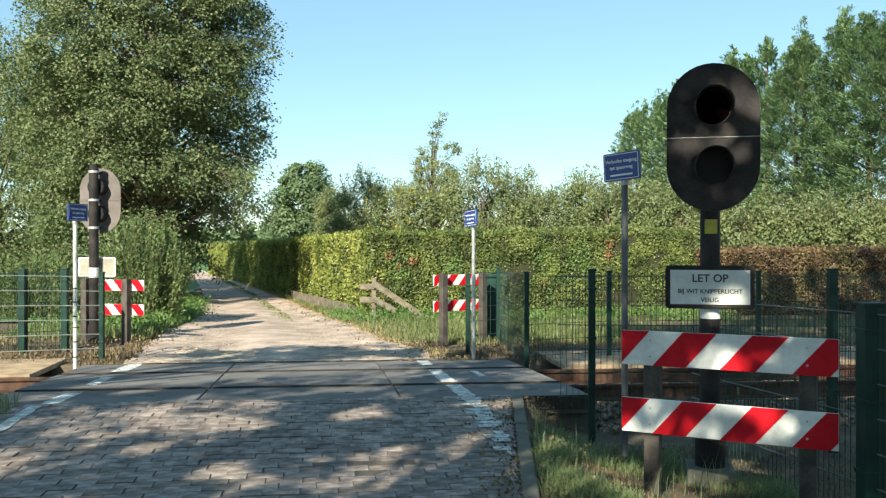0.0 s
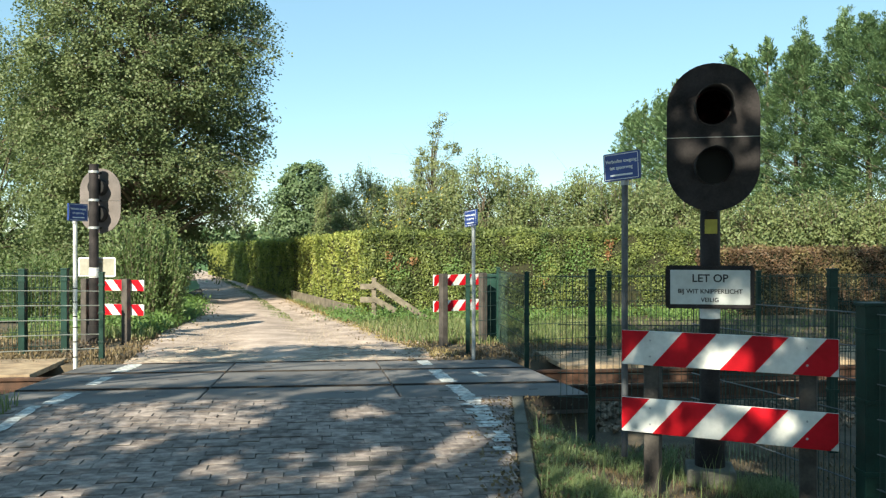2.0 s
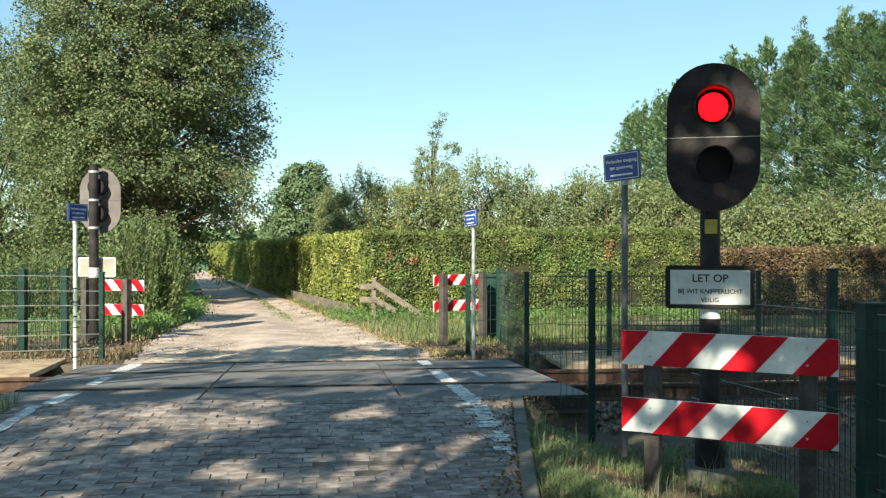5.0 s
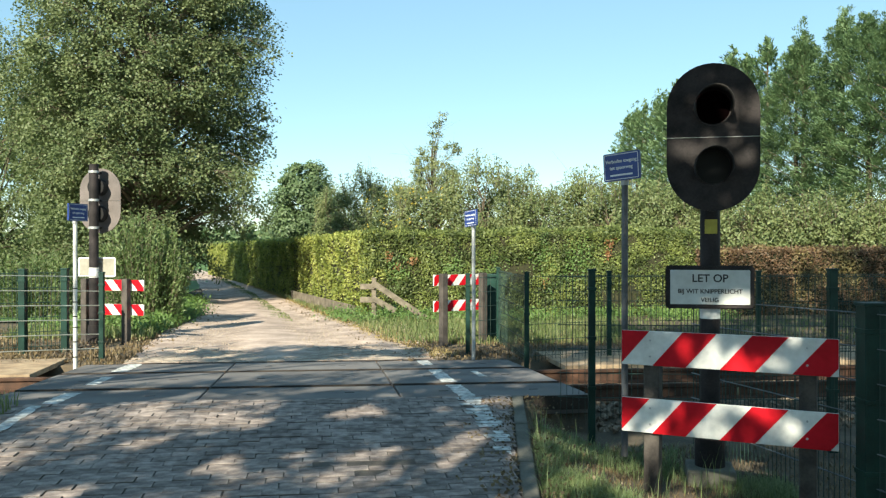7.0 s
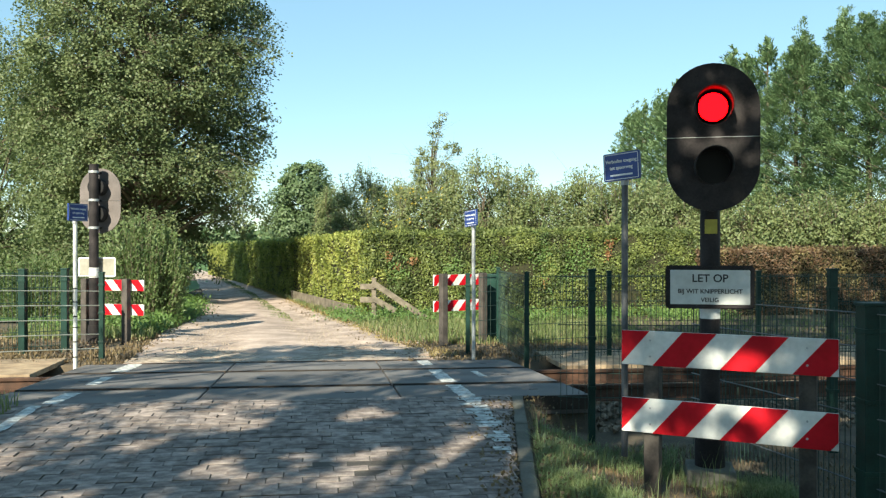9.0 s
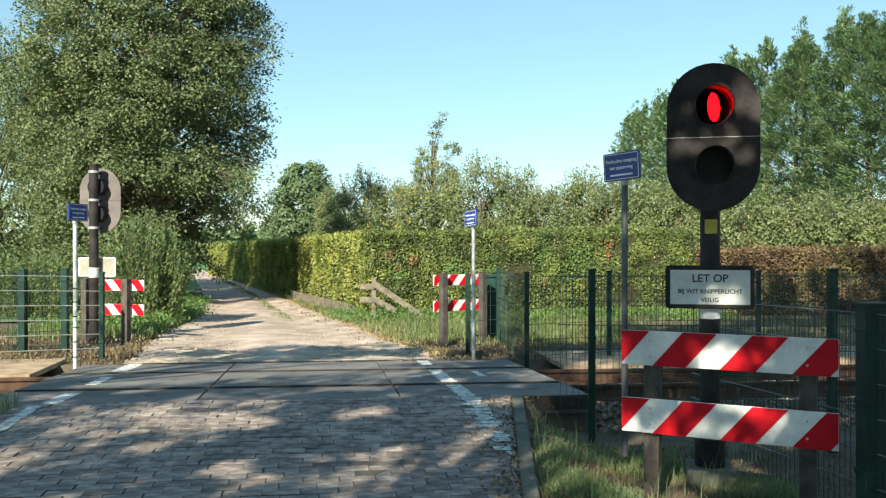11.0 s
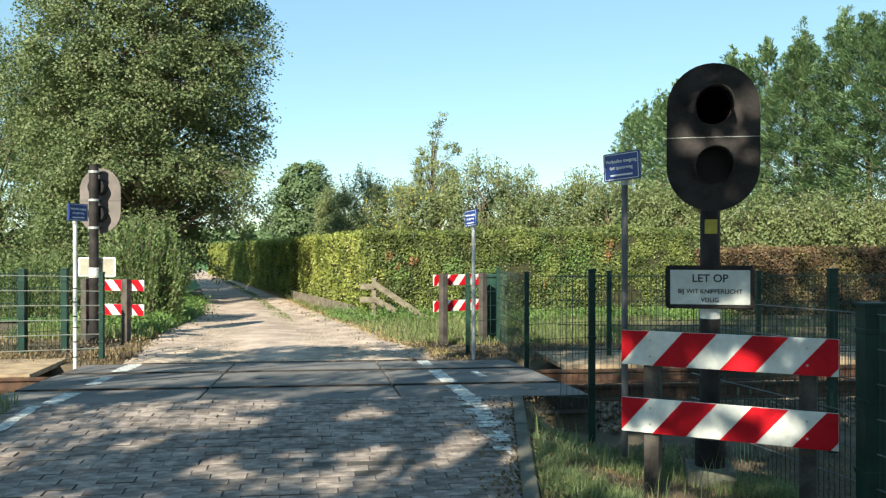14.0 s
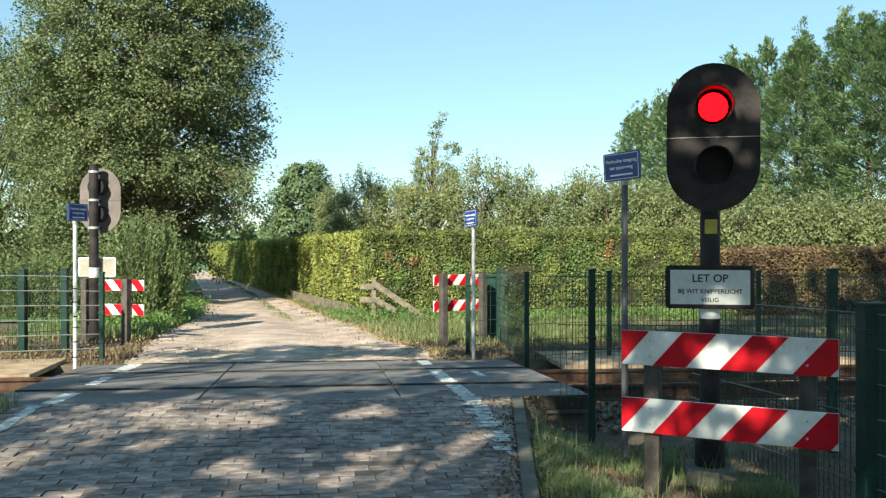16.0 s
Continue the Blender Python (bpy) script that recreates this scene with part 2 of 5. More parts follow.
def sticks(name, rows, mat, parent):
    """One mesh of many thin tapered four-sided twigs, from rows (a, b, r at a, r at b)."""
    a, b = np.array([r[0] for r in rows], float), np.array([r[1] for r in rows], float)
    d = b - a
    d /= np.linalg.norm(d, axis=1)[:, None] + 1e-9
    e = np.cross(d, np.where(np.abs(d[:, 2:3]) > 0.9, (1.0, 0, 0), (0, 0, 1.0)))
    e /= np.linalg.norm(e, axis=1)[:, None] + 1e-9
    f = np.cross(d, e)
    r0, r1 = np.array([r[2] for r in rows])[:, None], np.array([r[3] for r in rows])[:, None]
    v = np.stack([a + e * r0, a + f * r0, a - e * r0, a - f * r0, b + e * r1, b + f * r1, b - e * r1, b - f * r1], 1)
    faces = [tuple(8 * i + q for q in side) for i in range(len(rows)) for side in ((0, 1, 5, 4), (1, 2, 6, 5), (2, 3, 7, 6), (3, 0, 4, 7))]
    return tagged(raw(name, v.reshape(-1, 3).tolist(), faces, mat, parent), kind="stuff")


def spray_mesh(name, p, d, nrm, size, ratio, mat, parent, seed=1, wild=0.4, fold=0.15):
    """Leaves at the points p that lie along d and face nrm, both loosened by chance."""
    rg = np.random.default_rng(seed)
    k = len(p)
    d = d / (np.linalg.norm(d, axis=1)[:, None] + 1e-9) + rg.normal(size=(k, 3)) * wild
    d /= np.linalg.norm(d, axis=1)[:, None] + 1e-9
    nrm = nrm / (np.linalg.norm(nrm, axis=1)[:, None] + 1e-9) + rg.normal(size=(k, 3)) * wild
    e = np.cross(nrm, d)
    e /= np.linalg.norm(e, axis=1)[:, None] + 1e-9
    nn = np.cross(d, e)
    half = (np.asarray(size) * rg.uniform(0.6, 1.25, k))[:, None] * 0.5
    v = np.empty((k, 4, 3))
    v[:, 0] = p - d * half
    v[:, 1] = p + e * half * ratio + nn * half * fold
    v[:, 2] = p + d * half
    v[:, 3] = p - e * half * ratio + nn * half * fold
    me = bpy.data.meshes.new(name)
    me.vertices.add(4 * k)
    me.vertices.foreach_set("co", v.reshape(-1))
    me.loops.add(4 * k)
    me.loops.foreach_set("vertex_index", np.arange(4 * k, dtype=np.int32))
    me.polygons.add(k)
    me.polygons.foreach_set("loop_start", np.arange(0, 4 * k, 4, dtype=np.int32))
    me.update(calc_edges=True)
    me.materials.append(mat)
    ob = new(name, me)
    ob.parent = parent
    return ob


# ---- the plan: the track runs along T, the road crosses it along N ----
TURN = math.radians(8.06)
T = Vector((math.cos(TURN), math.sin(TURN), 0))
N = Vector((-math.sin(TURN), math.cos(TURN), 0))
P0 = Vector((-1.11, 7.25, 0))
CANT = -0.0386


def sn(x, y):
    dx, dy = x - P0.x, y - P0.y
    return dx * T.x + dy * T.y, dx * N.x + dy * N.y


def xy(s, n):
    v = P0 + s * T + n * N
    return v.x, v.y


def smooth(a, b, v):
    k = min(1, max(0, (v - a) / (b - a)))
    return k * k * (3 - 2 * k)


def ground_z(x, y):
    """The height of the ground: the ramp up to the crossing, its canted deck, the lane beyond, lower verges and the sunken track bed."""
    s, n = sn(x, y)
    deck = CANT * (y - 7.25)
    if n < 0:
        z = CANT * s * T.y + 0.0353 * max(n, -16)
        z -= 0.28 * smooth(1.35, 2.3, s + 0.1 * n) + 0.10 * (1 - smooth(-3.6, -2.3, s))
    elif n < 3.5:
        z = deck
        if s > 2.46 or s < -2.72:
            z = -0.36 - 0.02 * n
    else:
        z = max(-0.27, CANT * (3.5 * N.y + s * T.y) - 0.012 * (n - 3.5))
    return z


# ---- ground, road, lane, track ----
def axis(lo, hi, f0, f1, fine, k=1.35):
    v = list(np.arange(f0, f1 + 1e-6, fine))
    step, a = fine, f1
    while a < hi:
        step *= k
        a += step
        v.append(min(a, hi))
    step, a = fine, f0
    while a > lo:
        step *= k
        a -= step
        v.insert(0, max(a, lo))
    return v


def grid_sheet(name, xs, ys, mat, lift=0.0, rough=0.0):
    verts, faces = [], []
    for y in ys:
        for x in xs:
            b = rough * noise.noise(Vector((x * 2.3, y * 2.3, 0.4))) if rough else 0
            verts.append((x, y, ground_z(x, y) + lift + b))
    w = len(xs)
    for j in range(len(ys) - 1):
        for i in range(w - 1):
            a = j * w + i
            faces.append((a, a + 1, a + 1 + w, a + w))
    ob = raw(name, verts, faces, mat)
    ob.data.polygons.foreach_set("use_smooth", [True] * len(faces))
    return ob


ground = grid_sheet("ground", axis(-900, 900, -9, 12, 0.16), axis(-80, 2500, 0, 22, 0.16), M_SOIL, -0.03, 0.012)
tagged(ground, "brown soil ground with sparse growth beside the crossing", "ground", kind="structure")


def strip(name, left, right, mat, lift, label, category, steps=90, cols=14, wob=0.18):
    """A sheet between two edge lines given as corner points, with ragged edges."""
    def along(pts, k):
        seg = [math.dist(pts[i], pts[i + 1]) for i in range(len(pts) - 1)]
        d = k * sum(seg)
        for i, q in enumerate(seg):
            if d <= q or i == len(seg) - 1:
                u = d / q
                return [pts[i][c] + (pts[i + 1][c] - pts[i][c]) * u for c in (0, 1)]
            d -= q
    verts, faces = [], []
    for j in range(steps + 1):
        k = (j / steps) ** 1.4
        a, b = along(left, k), along(right, k)
        for i in range(cols + 1):
            u = i / cols
            x, y = a[0] + (b[0] - a[0]) * u, a[1] + (b[1] - a[1]) * u
            if i in (0, cols):
                x += wob * noise.noise(Vector((x * 1.9, y * 1.9, i)))
            edge = 0.03 * (1 if i in (0, cols) else 0)
            rut = 0.02 * math.cos(u * 4 * math.pi) if wob > 0.1 else 0
            verts.append((x, y, ground_z(x, y) + lift - edge + rut * min(1, j / 8) + 0.008 * noise.noise(Vector((x * 3, y * 3, 2)))))
    for j in range(steps):
        for i in range(cols):
            a = j * (cols + 1) + i
            faces.append((a, a + 1, a + cols + 2, a + cols + 1))
    ob = raw(name, verts, faces, mat)
    ob.data.polygons.foreach_set("use_smooth", [True] * len(faces))
    return tagged(ob, label, category, kind="structure")


LANE_L = [xy(-2.25, 3.47), (-4.75, 14.5), (-5.35, 19.2), (-7.9, 28.6), (-13.2, 46), (-19, 62)]
LANE_R = [xy(1.62, 3.47), (-0.9, 13.6), (-1.9, 17.0), (-4.6, 25.5), (-8.3, 36.5), (-12.6, 48), (-17.5, 62)]
strip("lane", LANE_L, LANE_R, M_GRAVEL, 0.012, "pale sandy gravel lane curving away beside the hedge", "lane")
strip("field", [(-160, 50), (-300, 420)], [(-14.6, 52), (60, 420)], M_FIELD, 0.02, "flat green meadow beyond the lane", "field", 40, 30, 0.05)
strip("meadow", [(-60, 17), (-70, 48)], [(-6.6, 17), (-10.5, 40)], M_FIELD, 0.02, "mown green grass field behind the wire fence", "field", 40, 30, 0.05)

# road base under the pavers
ROAD_L, ROAD_R0 = -2.35, 1.68


def road_right(n):
    return ROAD_R0 + 0.2 * max(n, -3.0)


road = raw("road", [(*xy(ROAD_L, -14), ground_z(*xy(ROAD_L, -14)) + 0.007), (*xy(road_right(-3), -14), ground_z(*xy(0, -14)) + 0.007),
                    (*xy(road_right(-3), -3), ground_z(*xy(0, -3)) + 0.007),
                    (*xy(ROAD_R0, 0), ground_z(*xy(ROAD_R0 - .4, 0)) + 0.007), (*xy(ROAD_L, 0), ground_z(*xy(ROAD_L, 0)) + 0.007)], [(0, 1, 2, 3, 4)], M_JOINT)
tagged(road, "grey clinker-paved road ramp up to the crossing", "road", kind="structure")


M_ANGLE = material("edge_steel", (0.022, 0.018, 0.016), (0.055, 0.042, 0.035), 6, 0.7, 0.3, bump=0.2)


def slab_panel(s0, s1, n0, n1, k):
    bm = bmesh.new()
    box(bm, 0, 0, -0.08, s1 - s0 - 0.016, n1 - n0 - 0.016, 0.16, 0.008)
    # lifting slots: flat black bars, the shade of the openings put into colour
    for u in (-0.25, 0.25):
        box(bm, u * (s1 - s0), 0.0, 0.001, 0.085, 0.022, 0.003, mat=1)
    ob = link("concrete_slab", bm, [M_SLAB, M_HOLE])
    for sg in (-1, 1):
        part("edge_angle", box(bmesh.new(), 0, sg * ((n1 - n0) / 2 - 0.010), -0.06, s1 - s0 - 0.02, 0.030, 0.124, 0.003), M_ANGLE, ob, "dark rusty steel edge angle")
    x, y = xy((s0 + s1) / 2, (n0 + n1) / 2)
    up = Vector((0, -CANT, 1)).normalized()
    ax = (T - T.dot(up) * up).normalized()
    ob.matrix_world = Matrix.Translation((x, y, CANT * (y - 7.25))) @ Matrix((ax, up.cross(ax), up)).transposed().to_4x4()
    return tagged(ob, "dark grey concrete level crossing slab between rusty rails", "concrete slab", "slabs of the crossing deck")


SEAMS = (-2.70, -0.95, 0.77, 2.45)
RAILS = (0.99, 2.43)
for i in range(3):
    for j, (a, b) in enumerate(((0.0, 0.925), (1.055, 2.365), (2.495, 3.46))):
        slab_panel(SEAMS[i], SEAMS[i + 1], a, b, i * 3 + j)


def rail(n):
    """A flat-bottomed rail with head, web and foot."""
    o = [(-0.075, -0.16), (0.075, -0.16), (0.075, -0.148), (0.012, -0.128), (0.010, -0.05), (0.034, -0.035), (0.036, -0.008), (0.028, 0),
         (-0.028, 0), (-0.036, -0.008), (-0.034, -0.035), (-0.010, -0.05), (-0.012, -0.128), (-0.075, -0.148)]
    bm = bmesh.new()
    prism(bm, o, -60, 60)
    ob = link("rail", bm, M_RAIL)
    x, y = xy(0, n)
    up = Vector((0, -CANT, 1)).normalized()
    ax = (T - T.dot(up) * up).normalized()
    # the outline's x lies across the track
    ob.matrix_world = Matrix.Translation((x, y, CANT * (y - 7.25) - 0.03)) @ Matrix((up.cross(ax), -ax, up)).transposed().to_4x4()
    return tagged(ob, "rusty brown steel running rail set in the crossing", "rail", "rails of the track")


for n in RAILS:
    rail(n)


def stones(name, count, s0, s1, n0, n1, r0, r1, mat, lift, label, seed):
    rg = random.Random(seed)
    verts, faces = [], []
    base = [(1, 0, 0), (0, 1, 0), (-1, 0, 0), (0, -1, 0), (0, 0, 1), (0, 0, -1)]
    tri = [(0, 1, 4), (1, 2, 4), (2, 3, 4), (3, 0, 4), (1, 0, 5), (2, 1, 5), (3, 2, 5), (0, 3, 5)]
    for _ in range(count):
        s, n = rg.uniform(s0, s1), rg.uniform(n0, n1)
        x, y = xy(s, n)
        r = rg.uniform(r0, r1)
        m = Euler((rg.uniform(0, 6), rg.uniform(0, 6), rg.uniform(0, 6))).to_matrix()
        z = ground_z(x, y) + lift + rg.uniform(-0.3, 0.5) * r
        k = len(verts)
        for b in base:
            v = m @ (Vector(b) * r * rg.uniform(0.7, 1.25))
            verts.append((x + v.x, y + v.y, z + v.z))
        faces += [tuple(k + i for i in t) for t in tri]
    ob = raw(name, verts, faces, mat)
    return tagged(ob, label, "ballast", kind="stuff")


stones("ballast", 4200, 2.5, 11, -0.2, 3.5, 0.02, 0.045, M_BALLAST, 0.0, "grey-brown crushed stone ballast between the rails", 5)
stones("ballast", 3000, -9, -2.75, -0.2, 3.5, 0.02, 0.045, M_BALLAST, 0.0, "grey-brown crushed stone ballast between the rails", 6)


# ---- plants ----
def ellipsoid_points(rg, c, r, k, shell=0.55):
    d = rg.normal(size=(k, 3))
    d /= np.linalg.norm(d, axis=1)[:, None]
    rad = (shell + (1 - shell) * rg.random(k)) ** 0.6
    return np.asarray(c) + d * rad[:, None] * np.asarray(r), d


FLECK = 1.1


def fleck_field(x, y):
    """A smooth random field with a grain of about half a metre."""
    rg = np.random.default_rng(5)
    f = np.zeros_like(x)
    for _ in range(14):
        a, w = rg.random() * 6.283, 6.283 / rg.uniform(0.42, 1.15)
        f += np.sin((math.cos(a) * x * 1.25 + math.sin(a) * y * 0.8) * w + rg.random() * 6.283)
    return f / math.sqrt(7)


def tree(name, base, lobes, clumps, per, clump_r, leaf, mat, label, group="", trunk=0.22, seed=1, height=None, flat=0.7, droop=0.0, limbs=24, limb_r=0.05, gaps=None):
    """A tapered trunk, limbs that reach into the crown, and a crown of leaf clumps over the given lobes (centre, radii)."""
    rg = np.random.default_rng(seed)
    bx, by, bz = base
    t = thing(name, Matrix.Translation(base), label, "tree", group)
    vol = np.array([r[0] * r[1] + r[0] * r[2] for _, r in lobes])
    share = np.maximum(1, (clumps * vol / vol.sum())).astype(int)
    centres, outs = [], []
    for (c, r), k in zip(lobes, share):
        p, d = ellipsoid_points(rg, c, r, k)
        centres.append(p)
        outs.append(d)
    centres, outs = np.concatenate(centres), np.concatenate(outs)
    if gaps:
        keep = []
        for c in centres:
            k = (c[2] + bz) / math.tan(SUN_EL)
            gx, gy = c[0] + bx + LX * k, c[1] + by + LY * k
            keep.append(all(math.hypot(gx - u, gy - v) > r for u, v, r in gaps))
        centres, outs = centres[np.array(keep)], outs[np.array(keep)]
    top = height or max(c[2] + r[2] * 0.6 for c, r in lobes)
    bm = bmesh.new()
    pts = [Vector((0, 0, -0.1))]
    for i in range(1, 7):
        pts.append(Vector((rg.normal() * 0.05 * i, rg.normal() * 0.05 * i, top * i / 6)))
    for i in range(6):
        rod(bm, pts[i], pts[i + 1], trunk * (1 - i / 6.5), 10, trunk * (1 - (i + 1) / 6.5))
    part("trunk", bm, M_BARK, t, smooth=True)
    bm = bmesh.new()
    pick = rg.choice(len(centres), min(limbs, len(centres)), replace=False)
    for i in pick:
        e = Vector(centres[i])
        k = min(0.95, max(0.2, (e.z * rg.uniform(0.5, 0.8)) / top))
        a = pts[min(5, int(k * 6))].lerp(pts[min(6, int(k * 6) + 1)], k * 6 % 1)
        mid = a.lerp(e, 0.5) + Vector((0, 0, 0.12 * (e - a).length))
        rod(bm, a, mid, limb_r, 6, limb_r * 0.6)
        rod(bm, mid, e, limb_r * 0.6, 5, limb_r * 0.15)
        for _ in range(2):
            b = mid.lerp(e, rg.uniform(0.2, 0.8))
            rod(bm, b, b + Vector(rg.normal(size=3)) * 0.35 * min(1.5, (e - a).length), limb_r * 0.25, 4, limb_r * 0.06)
    tagged(part("branchwork", bm, M_TWIG, t, smooth=True), kind="stuff")
    own = np.repeat(np.arange(len(centres)), per)
    off = rg.normal(size=(len(own), 3))
    off *= (rg.random(len(own)) ** 0.4 / np.linalg.norm(off, axis=1))[:, None]
    off[:, 2] *= flat
    size = clump_r * rg.uniform(0.5, 1.35, len(centres))
    p = centres[own] + off * size[own][:, None]
    if droop:
        p[:, 2] -= droop * rg.random(len(p)) ** 2 * size[own]
    p[:, 2] = np.maximum(p[:, 2], 0.05)
    if gaps:
        # openings through which the sun falls in flecks
        k = (p[:, 2] + bz) / math.tan(SUN_EL)
        gx, gy = p[:, 0] + bx + LX * k, p[:, 1] + by + LY * k
        field = fleck_field(gx, gy)
        keep = (field < FLECK) | (np.hypot(gx - 2.3, gy - 4.6) < 0.8)
        for u, v, r in gaps:
            keep &= np.hypot(gx - u, gy - v) > r * (0.62 + 0.2 * field)
        p, own, off = p[keep], own[keep], off[keep]
    out = off + outs[own] * 0.35
    out[:, 2] += 0.35
    out /= np.linalg.norm(out, axis=1)[:, None] + 1e-6
    leaf_mesh("crown", p, leaf, mat, t, lean=out, seed=seed + 50, facing=0.75, along=0.0)
    return t


def hedge(name, a, b, z_top_a, z_top_b, depth, count, leaf, mat, label, seed, ragged=0.10, tip=0.06):
    """A clipped hedge from a to b (its face line); depth goes to the left of that way. A core sheet for the twigs,
    near-black with their shade in its colour, and a coat of leaves.
    """
    rg = np.random.default_rng(seed)
    a, b = Vector((*a, 0)), Vector((*b, 0))
    u = (b - a).normalized()
    w = Vector((-u.y, u.x, 0))
    length = (b - a).length
    za, zb = ground_z(a.x, a.y) - 0.05, ground_z(b.x, b.y) - 0.05
    h = thing(name, Matrix.Translation((a.x, a.y, za)), label, "hedge")
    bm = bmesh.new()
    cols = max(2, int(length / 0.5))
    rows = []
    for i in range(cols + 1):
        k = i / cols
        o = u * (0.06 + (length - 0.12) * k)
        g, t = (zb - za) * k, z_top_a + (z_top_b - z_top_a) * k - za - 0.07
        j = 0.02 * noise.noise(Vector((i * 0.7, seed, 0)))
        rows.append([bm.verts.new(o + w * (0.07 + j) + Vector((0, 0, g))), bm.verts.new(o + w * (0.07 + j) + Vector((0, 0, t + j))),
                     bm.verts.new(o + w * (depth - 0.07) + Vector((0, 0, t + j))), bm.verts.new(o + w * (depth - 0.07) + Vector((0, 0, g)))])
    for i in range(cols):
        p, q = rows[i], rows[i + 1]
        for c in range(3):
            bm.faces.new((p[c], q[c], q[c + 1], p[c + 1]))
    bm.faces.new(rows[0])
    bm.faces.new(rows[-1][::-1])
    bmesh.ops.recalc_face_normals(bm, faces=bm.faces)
    part("core", bm, L_CORE_SHADE, h, "near-black core of twigs with deep shade in its colour")
    k = rg.random(count)
    side = rg.random(count)
    hgt = (z_top_a - za)
    wf = hgt / (hgt + depth * 0.8 + 0.3)
    p = np.zeros((count, 3))
    lean = np.zeros((count, 3))
    s = k * length
    face = side < wf
    topm = (side >= wf) & (side < wf + 0.85 * (1 - wf))
    endm = ~face & ~topm
    ztop = z_top_a + (z_top_b - z_top_a) * k - za
    zlow = (zb - za) * k
    up = rg.random(count)
    dep = rg.normal(0, 0.026, count) + ragged * np.array([noise.noise(Vector((q * 1.7, v * 3.1, seed))) for q, v in zip(s, up)])
    U, W, Z = np.array(u), np.array(w), np.array((0, 0, 1.0))
    ww = np.where(face, 0.03 + dep, rg.random(count) * depth)
    zz = np.where(face, zlow + (ztop - zlow) * up ** 0.9, ztop - 0.03 + dep * 1.3 + tip * rg.random(count) ** 6)
    s2 = np.where(endm, np.where(rg.random(count) < 0.5, 0.0, length) + dep, s)
    zz = np.where(endm, zlow + (ztop - zlow) * up, zz)
    p = U * s2[:, None] + W * ww[:, None] + Z * zz[:, None]
    lean[face] = -W + 0.3 * Z
    lean[topm] = Z
    lean[endm] = -U
    leaf_mesh("foliage", p, leaf, mat, h, lean=lean, seed=seed + 9, ratio=0.6, facing=0.3, along=0.5)
    return h


# near-black, so gaps in the leaf coat read as deep shade
L_CORE_SHADE = material("hedge_inner_shade", (0.018, 0.02, 0.008), (0.045, 0.042, 0.018), 12, 0.95, bump=0.8, fine=70)

hedge("clipped_hedge", (-13.6, 50), (-1.75, 19.2), 1.34, 1.60, 1.1, 64000, 0.072, L_HEDGE, "tall clipped yellow-green hedge along the sandy lane", 3)
hedge("clipped_hedge", (-1.75, 19.2), (5.95, 20.3), 1.58, 1.66, 1.0, 66000, 0.056, L_FRONT_SHADE, "clipped green hedge with a few withered patches facing the track", 4, ragged=0.17)
hedge("brown_hedge", (6.0, 19.9), (15.5, 21.0), 1.22, 1.25, 0.9, 36000, 0.06, L_BROWN, "lower clipped hedge with browned leaves and a pale rim", 8)

# withered and fresh patches in the hedge facing the track
rg = np.random.default_rng(92)
for nm, mat, spots, lab in (("withered_patch", L_RUST, ((1.1, 1.0, .05), (4.1, 0.5, .04), (5.65, 1.4, .06), (5.6, 1.15, .05), (0.55, 1.1, .04), (0.75, 0.85, .04), (1.7, 0.45, .04)), "reddish withered leaves in the clipped hedge"),
                            ("ivy_patch", L_NETTLE, ((2.0, 0.75, .16), (4.0, 1.2, .14), (4.4, 0.7, .2), (0.75, 0.75, .13), (2.9, 0.5, .2), (5.0, 1.0, .18)), "bright green ivy shoots in the clipped hedge")):
    q = []
    for a, z, r in spots:
        k = int(9000 * r * r) + 20
        c = np.stack([a + rg.normal(size=k) * r, 0 * np.ones(k), z + rg.normal(size=k) * r * 1.3], 1)
        q.append(c)
    q = np.concatenate(q)
    al = q[:, 0].copy()
    q[:, 0] = -1.75 + al * 0.99
    q[:, 1] = 19.2 + al * 0.141 - 0.015 + rg.normal(size=len(q)) * 0.02
    tagged(leaf_mesh(nm, q, 0.06, mat, seed=93, lean=np.tile((0, -1.0, 0.3), (len(q), 1)), facing=0.6, along=0.0), lab, "hedge leaves", kind="stuff")

